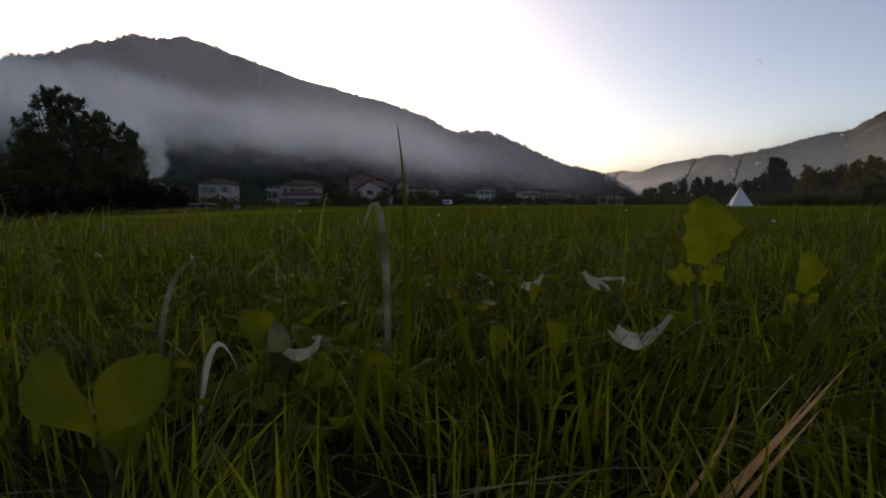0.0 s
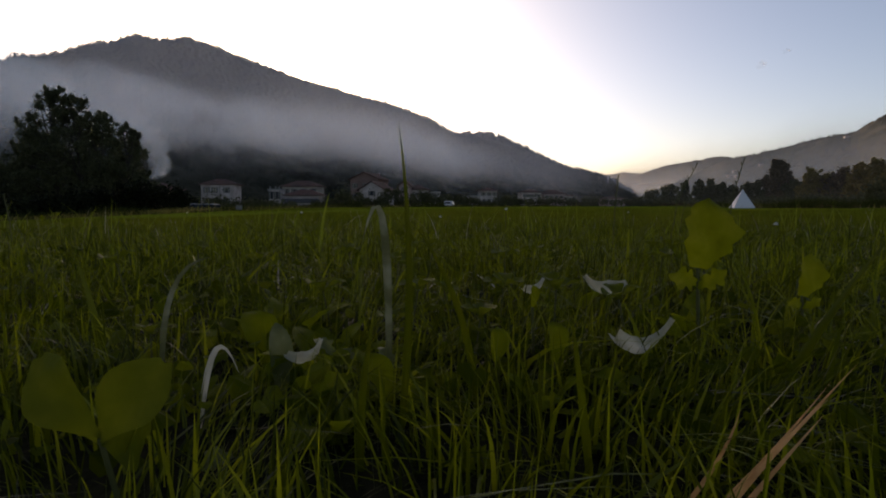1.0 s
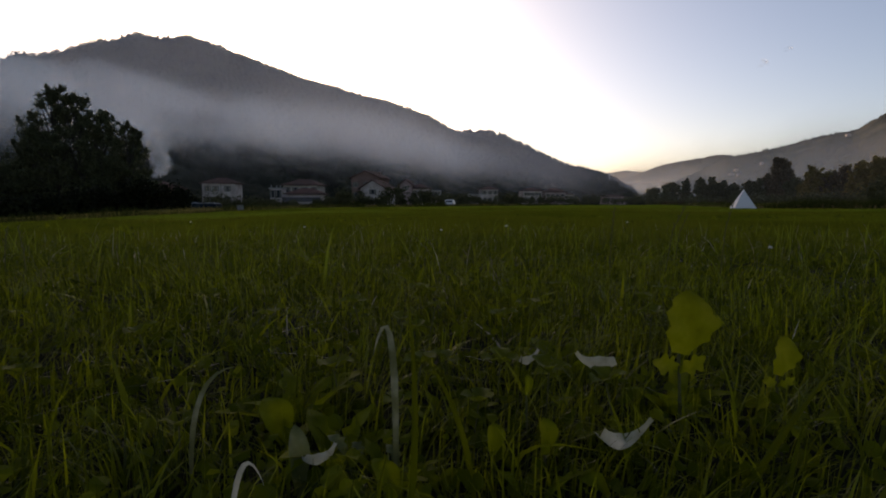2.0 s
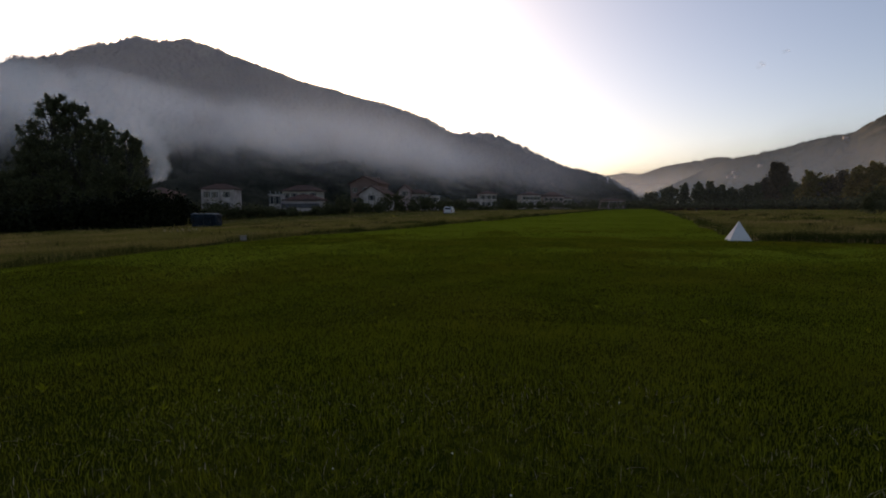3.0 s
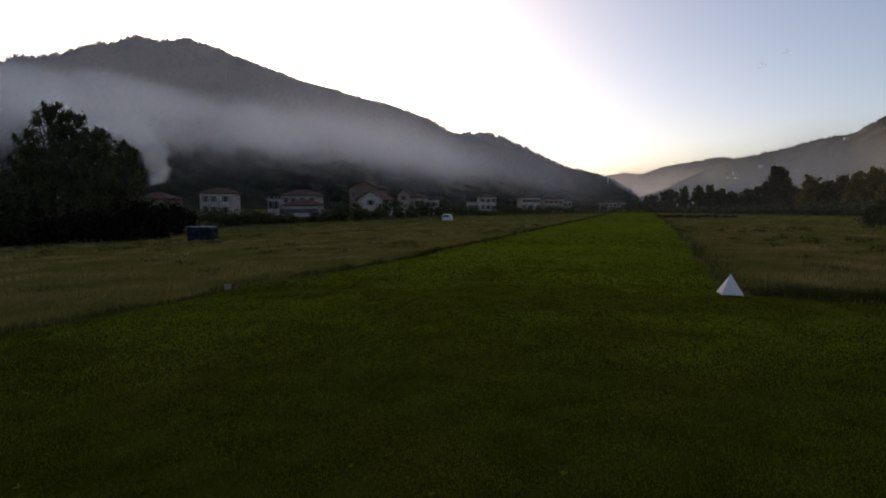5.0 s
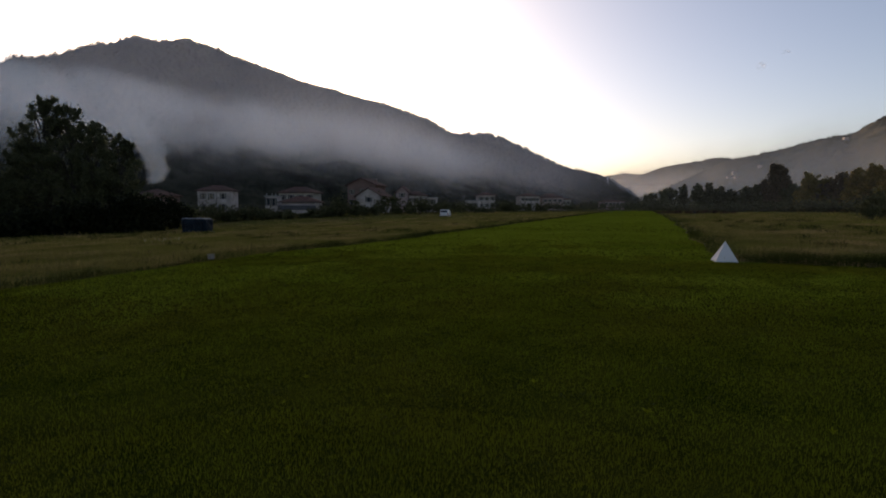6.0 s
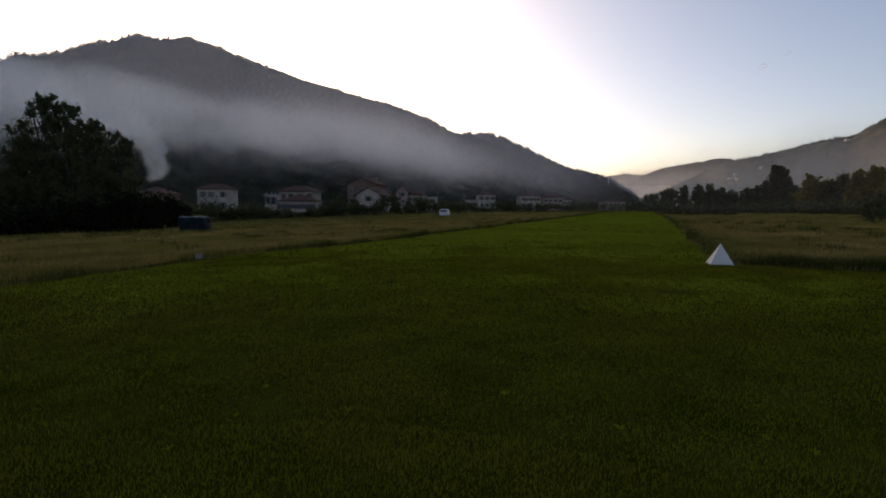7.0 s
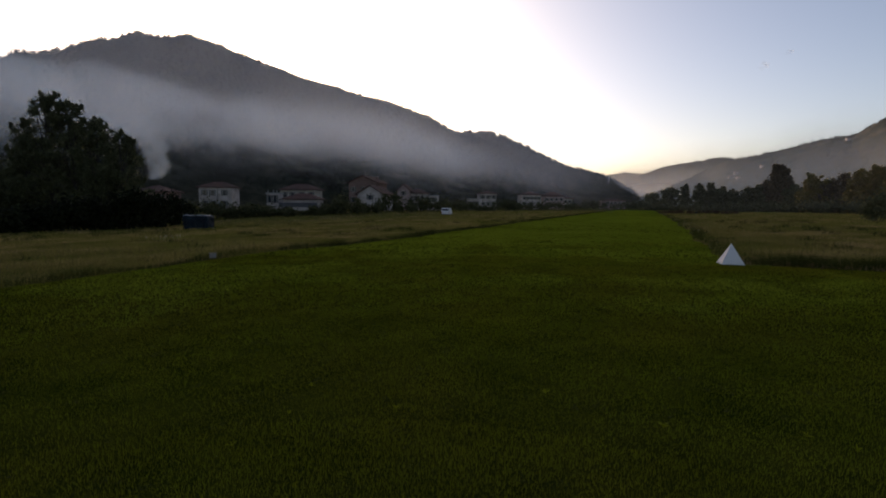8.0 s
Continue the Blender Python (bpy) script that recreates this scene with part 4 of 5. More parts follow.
house(spot(1082, 335, 8), 14.0, 9, 5.2, 1.3, "long pinkish house with a shallow roof", M_PINK, wins=((3.0, 1.4, 1.0, (-5.2, -2.6, 0, 2.6, 5.2)),))


def on_hill(name, az, el):
    """The place on a hill's slope that rises to the height angle el at the azimuth az."""
    azs, R, Z = SURFACE[name]
    i = int(np.argmin(np.abs(azs - az)))
    k = int(np.argmax(np.degrees(np.arctan2(Z[i], R[i])) >= el))
    return (*polar(az, float(R[i, k])), float(Z[i, k]))


# farms on the far slope
for i, (az, el, w, h) in enumerate([(29.8, 3.2, 11, 9), (29.4, 2.85, 15, 5), (30.0, 2.8, 10, 6), (31.9, 3.8, 9, 6), (38.2, 5.9, 11, 6)]):
    x, y, z = on_hill("right_hill", az, el)
    f = thing("farmhouse", pose(x, y, z, 0, 0, -az + 20), "tiny pale farmhouse on the far slope", "house", "farms on the slope")
    part("wall", boxed(-w / 2, w / 2, -6, 6, -9, h), M_PLASTER, f)
    part("roof", roof_hip(w, 12, h, 3.0), M_TILE, f)
x, y, z = on_hill("mountain", 18.0, 2.6)
mast = thing("mast", pose(x, y, z - 6), "thin radio mast on the wooded ridge", "mast")
bm = bmesh.new()
tube(bm, (0, 0, -30), (0, 0, 22), 0.9, 0.35, 8)
part("pole", bm, M_METAL, mast)
part("antenna", boxed(-1.2, 1.2, -0.5, 0.5, 15, 17.5), M_METAL, mast)


# ---- things on the field ----
pyr = thing("pyramid_marker", pose(9.12, 15.46, 0, 0, 0, -15.5), "white pyramid runway marker on the grass", "runway marker")
H = 0.306
for i in range(4):
    bm = bmesh.new()
    q = Matrix.Rotation(i * math.pi / 2, 3, "Z")
    outer = [Vector((-H, -H, 0.0)), Vector((H, -H, 0.0)), Vector((0, 0, 0.6))]
    vs = [bm.verts.new(q @ p) for p in outer] + [bm.verts.new(q @ (p + Vector((0, 0.014, -0.006)))) for p in outer]
    for f in ((0, 1, 2), (5, 4, 3), (0, 3, 4, 1), (1, 4, 5, 2), (2, 5, 3, 0)):
        bm.faces.new([vs[k] for k in f])
    part("panel", bm, M_MARKER, pyr)

st = thing("marker_block", pose(-6.43, 16.3, 0, 0, 0, 20), "small pale weathered block at the strip's edge", "marker block")
part("block", boxed(-0.095, 0.095, -0.08, 0.08, -0.02, 0.115, bevel=0.015), M_BLOCK, st)
part("top_plate", boxed(-0.115, 0.105, -0.09, 0.09, 0.118, 0.136, bevel=0.004), M_BLOCK, st)
pt = thing("edge_marker", spot(1231, 96), "small dark round marker in the meadow", "marker")
bm = bmesh.new()
bmesh.ops.create_icosphere(bm, subdivisions=2, radius=0.22, matrix=Matrix.Translation((0, 0, 0.62)))
part("ball", bm, M_RUBBER, pt, smooth=True)
bm = bmesh.new()
tube(bm, (0, 0, -0.05), (0, 0, 0.45), 0.03, 0.03)
part("stake", bm, M_METAL, pt)


def tarp_trailer(m):
    """A trailer under a blue tarpaulin."""
    t = thing("covered_trailer", m, "dark blue tarpaulin over a trailer parked in grass", "trailer")

    def cloth(x0, x1, y0, y1, z0, z1, seed):
        bm = boxed(x0, x1, y0, y1, z0, z1, bevel=0.05)
        bmesh.ops.subdivide_edges(bm, edges=[e for e in bm.edges if e.calc_length() > 0.4], cuts=6, use_grid_fill=True)
        for v in bm.verts:
            v.co += 0.15 * noise.noise_vector(v.co * 2.2 + Vector((seed, 0, 0)))
            v.co.z -= 0.06 * math.sin(v.co.x * 3.1) ** 2 if v.co.z > (z0 + z1) / 2 else 0
        return bm

    part("tarpaulin", cloth(-1.42, 1.42, -0.8, 0.8, 0.22, 1.86, 1), M_TARP, t, smooth=True)
    part("tarpaulin_top", cloth(-1.44, 1.30, -0.78, 0.82, 1.84, 1.94, 5), M_TARP_TOP, t, "faded grey top of the tarpaulin", smooth=True)
    part("bed", boxed(-1.25, 1.25, -0.65, 0.65, 0.40, 0.62, bevel=0.03), M_GREY, t)
    for x in (-0.5, 0.5):
        for y in (-0.7, 0.7):
            bm = bmesh.new()
            tube(bm, (x, y - 0.1, 0.32), (x, y + 0.1, 0.32), 0.32, 0.32, 16)
            part("wheel", bm, M_RUBBER, t)
    bm = bmesh.new()
    tube(bm, (1.2, 0, 0.5), (2.0, 0, 0.42), 0.05, 0.05)
    part("drawbar", bm, M_METAL, t)
    for x in (-0.9, 0.1, 0.9):
        bm = bmesh.new()
        tube(bm, (x, -0.86, 1.45), (x + 0.05, -0.88, 0.5), 0.012, 0.012, 5)
        part("rope", bm, M_RUBBER, t)
    return t


tarp_trailer(spot(364, 57, -5, -0.35))


def van(m):
    """A small white van, seen from its rear."""
    t = thing("van", m, "small white van parked in the tall grass", "van")
    bm = bmesh.new()
    prof = [(-2.0, 0.35), (-2.05, 0.9), (-1.95, 1.15), (-1.75, 1.62), (-1.5, 1.72), (0.9, 1.7), (1.25, 1.55), (1.6, 1.1), (2.05, 0.95), (2.1, 0.4)]
    sides = []
    for sx, inset in ((-0.84, 0.12), (0.84, -0.12)):
        sides.append([bm.verts.new((sx + (inset if z > 1.3 else 0), y, z)) for y, z in prof])
    n = len(prof)
    for i in range(n):
        j = (i + 1) % n
        bm.faces.new((sides[0][i], sides[0][j], sides[1][j], sides[1][i]))
    bm.faces.new(sides[0][::-1])
    bm.faces.new(sides[1])
    bmesh.ops.recalc_face_normals(bm, faces=bm.faces[:])
    bmesh.ops.bevel(bm, geom=bm.edges[:], offset=0.05, segments=2, affect="EDGES")
    body = part("body", bm, M_VAN, t, smooth=False)
    bm = bmesh.new()
    box(bm, -0.62, 0.62, -0.012, 0.012, 0, 0.42)
    w = part("rear_window", bm, M_PANE, body)
    w.matrix_local = pose(0, -1.93, 1.18, -22)
    for x in (-0.74, 0.74):
        part("tail_light", boxed(x - 0.07, x + 0.07, -2.09, -2.02, 0.75, 1.02), M_RED, body)
    part("bumper", boxed(-0.84, 0.84, -2.14, -2.02, 0.36, 0.55, bevel=0.03), M_RUBBER, body)
    for x in (-0.8, 0.8):
        for y in (-1.3, 1.3):
            bm = bmesh.new()
            tube(bm, (x - 0.09, y, 0.31), (x + 0.09, y, 0.31), 0.31, 0.31, 18)
            wh = part("wheel", bm, M_RUBBER, t)
            bm = bmesh.new()
            tube(bm, (x - 0.1, y, 0.31), (x + 0.1, y, 0.31), 0.18, 0.18, 14)
            part("rim", bm, M_METAL, wh)
    return t


van(spot(794, 100, -8, -0.45))


# ---- grass ----
def blades(name, x, y, height, width, lean, mat, label, category, seed, segs=3, curl=1.0, way=None, combed=None):
    """Blades of grass: tapered strips that bend over."""
    rng = np.random.default_rng(seed)
    n = len(x)
    a = rng.uniform(0, math.tau, n) if way is None else way
    b = rng.uniform(0, math.tau, n) if combed is None else radians(90 - RUN) + rng.normal(0, combed, n)
    fx, fy = np.cos(a), np.sin(a)
    sx, sy = -np.sin(b), np.cos(b)
    bend = np.abs(rng.normal(0, 1, n)) * lean * height
    vs = []
    for k in range(segs + 1):
        q = k / segs
        off = bend * q ** 2
        z = height * q * (1 - 0.25 * curl * np.minimum(bend / height, 1.2) * q)
        w = width * (1 - q ** 1.6) * 0.5 * (0.75 + 0.5 * min(1, 3 * q))
        cx, cy = x + fx * off, y + fy * off
        if k < segs:
            vs.append(np.stack([cx - sx * w, cy - sy * w, z], -1))
            vs.append(np.stack([cx + sx * w, cy + sy * w, z], -1))
        else:
            vs.append(np.stack([cx, cy, z], -1))
    V = np.stack(vs, 1)
    m = 2 * segs + 1
    tri = []
    for k in range(segs - 1):
        o = 2 * k
        tri += [(o, o + 1, o + 3), (o, o + 3, o + 2)]
    o = 2 * (segs - 1)
    tri.append((o, o + 1, o + 2))
    F = (np.array(tri)[None] + (np.arange(n) * m)[:, None, None]).reshape(-1, 3)
    V[:, :, 2] += (level(x, y) - 0.006)[:, None]
    return tagged(sheet(name, V.reshape(-1, 3), F, mat, smooth=True), label, category, kind="stuff")


def scatter(r0, r1, density, seed, half=48, ok=None):
    """Random places in a ring sector ahead of the start."""
    rng = np.random.default_rng(seed)
    n = int(density * radians(2 * half) / 2 * (r1 ** 2 - r0 ** 2))
    r, a = np.sqrt(rng.uniform(r0 ** 2, r1 ** 2, n)), np.radians(rng.uniform(-half, half, n))
    x, y = r * np.sin(a), r * np.cos(a)
    keep = np.ones(n, bool) if ok is None else ok(x, y)
    return x[keep], y[keep], rng


EYE0 = np.array((0.06, 0.10))


def clear(x, y):
    """Keeps the grass off the landed camera itself."""
    return np.hypot(x - EYE0[0], y - EYE0[1]) > 0.055


def lawn(x, y):
    return on_turf(x, y) & clear(x, y)


for k, (r0, r1, den, hgt, wid) in enumerate([(0.0, 0.45, 62000, 0.043, 0.0013), (0.45, 1.1, 36000, 0.050, 0.0016), (1.1, 2.2, 14000, 0.048, 0.0024), (2.2, 4.5, 5600, 0.044, 0.0036),
                                             (4.5, 9.0, 3800, 0.040, 0.0056), (9.0, 18.0, 1500, 0.044, 0.0115), (18, 36, 320, 0.054, 0.036), (36, 90, 62, 0.060, 0.105), (90, 235, 10, 0.06, 0.30)]):
    x, y, rng = scatter(r0, r1, den, 100 + k, ok=lawn)
    tuft = value_noise(x / 0.11, y / 0.11, 3) * 0.5 + value_noise(x / 0.5, y / 0.5, 4) * 0.5
    hh = hgt * (0.42 + 0.85 * rng.uniform(0, 1, len(x)) ** 1.3) * (0.62 + 0.7 * tuft)
    ww = wid * rng.uniform(0.5, 1.5, len(x))
    # blades of one tuft lean the same way, and bare gaps stay between the tufts
    way = 9.0 * value_noise(x / 0.07, y / 0.07, 23) + rng.normal(0, 0.8, len(x))
    if k < 3:
        gap = value_noise(x / 0.045, y / 0.045, 24) * 0.6 + value_noise(x / 0.14, y / 0.14, 25) * 0.4
        keep = rng.uniform(0, 1, len(x)) < np.clip((gap - 0.22) * 4.5, 0.12, 1)
        x, y, tuft, hh, ww, way = x[keep], y[keep], tuft[keep], hh[keep], ww[keep], way[keep]
    lush = rng.uniform(0, 1, len(x)) < np.clip((4.2 - np.hypot(x, y)) / 3.6, 0, 1)
    if lush.any():
        blades("lawn_grass", x[lush], y[lush], hh[lush], ww[lush], 0.7 if k < 3 else 0.55, M_BLADE if k < 2 else M_BLADE_LUSH, "short green mown grass blades", "grass", 200 + k,
               segs=5 if k < 2 else 4 if k < 3 else 2, way=way[lush], curl=1.3)
    # lighter blades grow more frequent with distance: painted backlight of the low view
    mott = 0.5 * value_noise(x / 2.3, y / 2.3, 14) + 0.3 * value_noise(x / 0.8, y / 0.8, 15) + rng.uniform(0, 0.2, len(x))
    paler = mott < 0.08 + np.clip((np.hypot(x, y) - 4) / 42, 0, 1) ** 0.62 * 0.9
    for pick, paint, lab in ((~paler & ~lush, M_BLADE_FAR, "short green mown grass blades"), (paler & ~lush, M_BLADE_PALE, "short yellow-green mown grass blades")):
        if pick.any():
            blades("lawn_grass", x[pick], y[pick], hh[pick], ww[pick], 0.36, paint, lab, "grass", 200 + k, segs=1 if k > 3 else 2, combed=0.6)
# the same lawn beside and behind the start
x, y, rng = scatter(0.08, 2.0, 2600, 140, half=180, ok=lambda x, y: lawn(x, y) & (np.abs(np.arctan2(x, y)) > radians(48)))
blades("lawn_grass", x, y, 0.046 * rng.uniform(0.4, 1.3, len(x)), 0.0032 * rng.uniform(0.5, 1.5, len(x)), 0.7, M_BLADE, "short green mown grass blades", "grass", 240, segs=2)
# broader and dry blades among them near the start
x, y, rng = scatter(0.34, 1.8, 420, 131, ok=lawn)
blades("broad_grass", x, y, 0.066 * rng.uniform(0.5, 1.15, len(x)), 0.0036 * rng.uniform(0.6, 1.2, len(x)), 0.8, M_BLADE, "broader lush grass blades", "grass", 231, segs=6, curl=1.3)
x, y, rng = scatter(0.45, 3.0, 230, 138, ok=lawn)
blades("withered_grass", x, y, 0.05 * rng.uniform(0.4, 1.1, len(x)), 0.0026 * rng.uniform(0.6, 1.3, len(x)), 1.3, M_STRAW, "withered pale grass blades", "grass", 232, segs=5, curl=1.6)
# matted old strands low between the tufts
x, y, rng = scatter(0.12, 1.3, 5200, 135, ok=lawn)
blades("old_strands", x, y, rng.uniform(0.008, 0.026, len(x)), rng.uniform(0.0008, 0.0020, len(x)), 1.5, M_OLD, "matted brown strands low in the grass", "grass", 235, segs=3, curl=1.8)
# thin stalks that stand above the mown grass
x, y, rng = scatter(0.9, 2.4, 60, 133, ok=lawn)
blades("wispy_grass", x, y, rng.uniform(0.070, 0.122, len(x)), 0.0014 + 0.0005 * np.hypot(x, y), 0.5, M_BLADE_LIGHT, "thin pale stalks above the mown grass", "grass", 233, segs=4)
x, y, rng = scatter(0.8, 2.4, 24, 134, ok=lawn)
blades("wispy_grass", x, y, rng.uniform(0.06, 0.112, len(x)), 0.0010 + 0.0004 * np.hypot(x, y), 0.6, M_STRAW, "thin withered stalks above the mown grass", "grass", 234, segs=4)
# low dark tufts of weeds in the lawn
x, y, rng = scatter(2.6, 16.0, 4.5, 139, ok=lawn)
n_leaf = 16
tx = np.repeat(x, n_leaf) + rng.normal(0, 0.035, len(x) * n_leaf)
ty = np.repeat(y, n_leaf) + rng.normal(0, 0.035, len(x) * n_leaf)
blades("lawn_weeds", tx, ty, rng.uniform(0.015, 0.05, len(tx)), rng.uniform(0.008, 0.018, len(tx)), 1.1, M_FRINGE, "low dark weed tufts in the mown lawn", "weeds", 239, segs=2, curl=1.5)
# taller dark fringe along the mown edge; its dark green also paints the shade there
rng = np.random.default_rng(55)
fs = np.concatenate([rng.uniform(-14, 40, 22000), rng.uniform(40, 150, 14000), np.abs(rng.normal(0, 0.8, 17000))])
fl, fr = edges(fs)
fn = np.where(rng.random(len(fs)) < 0.72, fl - np.abs(rng.normal(0, 0.22, len(fs))), fr + np.abs(rng.normal(0, 0.5, len(fs))))
fn[36000:] = rng.uniform(0.4, 16, 17000)
fx, fy = CORNER.x + AXIS.x * fs + SIDE.x * fn, CORNER.y + AXIS.y * fs + SIDE.y * fn
keep = ~on_turf(fx, fy) & (np.hypot(fx - 9.12, fy - 15.46) > 0.55) & (value_noise(fs / 2.4, fn / 0.8, 17) > rng.uniform(0.0, 0.34, len(fs)) - np.where(fn > -5, 0.2, 0.0))
fx, fy, fs = fx[keep], fy[keep], fs[keep]
blades("edge_grass", fx, fy, rng.uniform(0.13, 0.32, len(fx)) * np.where(along(fx, fy)[1] > -5, 1.35, 1.0) * (0.35 + 1.1 * value_noise(fx / 1.1, fy / 1.1, 12)), np.where(fs < 40, 0.010, 0.03) * rng.uniform(0.6, 1.3, len(fx)), 0.5, M_FRINGE,
       "dark tufted grass along the mown edge", "grass", 455, segs=2)
# pale dry stalks along the strip's far edge
rng = np.random.default_rng(57)
ps = rng.uniform(4, 130, 620)
pn = edges(ps)[1] + np.abs(rng.normal(0.25, 0.35, len(ps)))
keep = value_noise(ps / 2.2, ps * 0, 31) > 0.45
ps, pn = ps[keep], pn[keep]
blades("edge_stalks", CORNER.x + AXIS.x * ps + SIDE.x * pn, CORNER.y + AXIS.y * ps + SIDE.y * pn, rng.uniform(0.15, 0.42, len(ps)), 0.006 + 0.0002 * ps, 0.45, M_STRAW, "pale dry weed stalks along the mown edge",
       "weeds", 457, segs=2)
# scattered pale flower heads in the meadow
fa = rng.normal(0, 1.0, (24, 2)) * np.array([0.5, 0.9]) + np.array([-15.6, 30.5])
fv, ff = [], []
for x, y in fa:
    z, r = float(level(x, y)) + rng.uniform(0.14, 0.30), rng.uniform(0.012, 0.03)
    o = len(fv)
    fv += [(x + r * math.cos(t), y + r * math.sin(t), z + 0.006 * math.cos(3 * t)) for t in np.linspace(0, math.tau, 7)[:-1]] + [(x, y, z + 0.02), (x, y, z - 0.14)]
    ff += [(o + i, o + (i + 1) % 6, o + 6) for i in range(6)] + [(o, o + 3, o + 7)]
tagged(sheet("meadow_flowers", fv, ff, M_STRAW), "scattered pale flower heads in the meadow", "flowers", kind="stuff")
# unmown meadow
for k, (r0, r1, den, hgt, wid) in enumerate([(9, 22, 230, 0.19, 0.010), (22, 45, 105, 0.22, 0.024), (45, 90, 23, 0.27, 0.06), (90, 180, 4.4, 0.32, 0.14)]):
    x, y, rng = scatter(r0, r1, den, 300 + k, ok=lambda x, y: ~on_turf(x, y))
    patch = value_noise(x / 2.5, y / 2.5, 8) * 0.6 + value_noise(x / 9, y / 9, 9) * 0.4
    patch = patch ** 1.5 * 1.35
    blades("meadow_grass", x, y, hgt * rng.uniform(0.35, 1.1, len(x)) * (0.45 + patch), wid * rng.uniform(0.6, 1.4, len(x)), 0.45, M_DRY, "tall dry unmown meadow grass", "grass", 400 + k, segs=1 if k else 2, combed=0.7)


# dark green tufts in the meadow
x, y, rng = scatter(12, 75, 0.10, 310, ok=lambda x, y: ~on_turf(x, y))
keep = value_noise(x / 6, y / 6, 33) > 0.42
x, y = np.repeat(x[keep], 46), np.repeat(y[keep], 46)
far = np.hypot(x, y)
x, y = x + rng.normal(0, 0.30, len(x)), y + rng.normal(0, 0.16, len(x))
keep = ~on_turf(x, y)
x, y, far = x[keep], y[keep], far[keep]
blades("meadow_tufts", x, y, rng.uniform(0.10, 0.34, len(x)), 0.0010 * far * rng.uniform(0.6, 1.3, len(x)), 0.7, M_FRINGE, "dark green weed tufts in the dry meadow", "weeds", 410, segs=2)


# ---- plants round the start ----
def ribbon(bm, pts, width, fold=0.25, n=9, blunt=0.0):
    """A grass blade or stalk along a bent line through three points."""
    a, b, c = (Vector(p) for p in pts)
    rows = []
    for i in range(n + 1):
        q = i / n
        p = a * (1 - q) ** 2 + b * 2 * q * (1 - q) + c * q * q
        d = ((b - a) * (1 - q) + (c - b) * q).normalized()
        s = d.cross(Vector((0.25, 1, 0.1))).normalized()
        up = s.cross(d)
        w = width / 2 * max(blunt, (1 - q ** 2.2)) * (0.7 + 0.6 * min(1, 3 * q))
        rows.append([bm.verts.new(p - s * w + up * w * fold), bm.verts.new(p - up * w * fold), bm.verts.new(p + s * w + up * w * fold)])
    for r0, r1 in zip(rows, rows[1:]):
        for k in (0, 1):
            bm.faces.new((r0[k], r0[k + 1], r1[k + 1], r1[k]))


def leaf(bm, root, tip, width, up=(0, 0, 1), shape="clover", cup=0.18, lobes=0, droop=0.0):
    """A leaf blade with a midrib fold. shape: clover (heart-like), long (tongue-like)."""
    root, tip = Vector(root), Vector(tip)
    d = tip - root
    side = d.cross(Vector(up)).normalized()
    nor = side.cross(d).normalized()
    n, rows = 10, []
    for i in range(n + 1):
        q = i / n
        if shape == "clover":
            w = math.sin(math.pi * min(1, 0.04 + 0.92 * q ** 1.6)) ** 0.8
        else:
            w = math.sin(math.pi * min(1, 0.06 + 0.92 * q ** 1.15)) ** 0.8
            if lobes:
                w *= (0.72 + 0.28 * math.cos(lobes * math.tau * q)) if lobes > 2 else 0.87 + 0.13 * math.cos(3.5 * math.tau * q)
        row = []
        for k in (-1, -0.5, 0, 0.5, 1):
            back = 0.03 * d.length * abs(k) if shape == "clover" and q > 0.95 else 0
            p = root + d * q + d.normalized() * back + side * (width / 2 * w * k) + nor * (cup * width * (abs(k) ** 1.4) * w + 0.10 * d.length * math.sin(math.pi * q)) - Vector((0, 0, droop * d.length * q ** 3))
            p += nor * (0.05 * width * math.sin(9 * q + 2.5 * k))
            row.append(bm.verts.new(p))
        rows.append(row)
    for r0, r1 in zip(rows, rows[1:]):
        for k in range(4):
            bm.faces.new((r0[k], r0[k + 1], r1[k + 1], r1[k]))


def clover(m, height, size, seed, label="green three-leaved clover in the grass", group="clover plants"):
    rng = random.Random(seed)
    t = thing("clover", m, label, "clover", group)
    top = Vector((rng.uniform(-0.25, 0.25) * height, rng.uniform(-0.25, 0.25) * height, height))
    bm = bmesh.new()
    tube(bm, (0, 0, -0.004), top * 0.6, 0.0006, 0.0005, 5)
    tube(bm, top * 0.6, top, 0.0005, 0.0005, 5)
    part("stalk", bm, M_STEM, t)
    a0 = rng.uniform(0, math.tau)
    for k in range(3):
        a = a0 + k * math.tau / 3
        d = Vector((math.cos(a), math.sin(a), rng.uniform(0.1, 0.7))).normalized()
        bm = bmesh.new()
        leaf(bm, top, top + d * size, size * 0.92, cup=0.2)
        part("leaflet", bm, M_CLOVER, t, smooth=True)
    return t


def rosette(m, size, n, seed, label, mat, group="broad-leaved weeds"):
    rng = random.Random(seed)
    t = thing("weed", m, label, "weed", group)
    for k in range(n):
        a = k * math.tau / n + rng.uniform(-0.3, 0.3)
        s = size * rng.uniform(0.7, 1.1)
        d = Vector((math.cos(a), math.sin(a), rng.uniform(0.25, 1.1))).normalized()
        bm = bmesh.new()
        leaf(bm, (0.003 * math.cos(a), 0.003 * math.sin(a), 0.0), d * s, s * rng.uniform(0.26, 0.36), shape="long", cup=0.22, lobes=rng.choice((0, 3, 4)))
        part("leaf", bm, mat, t, smooth=True)
    return t


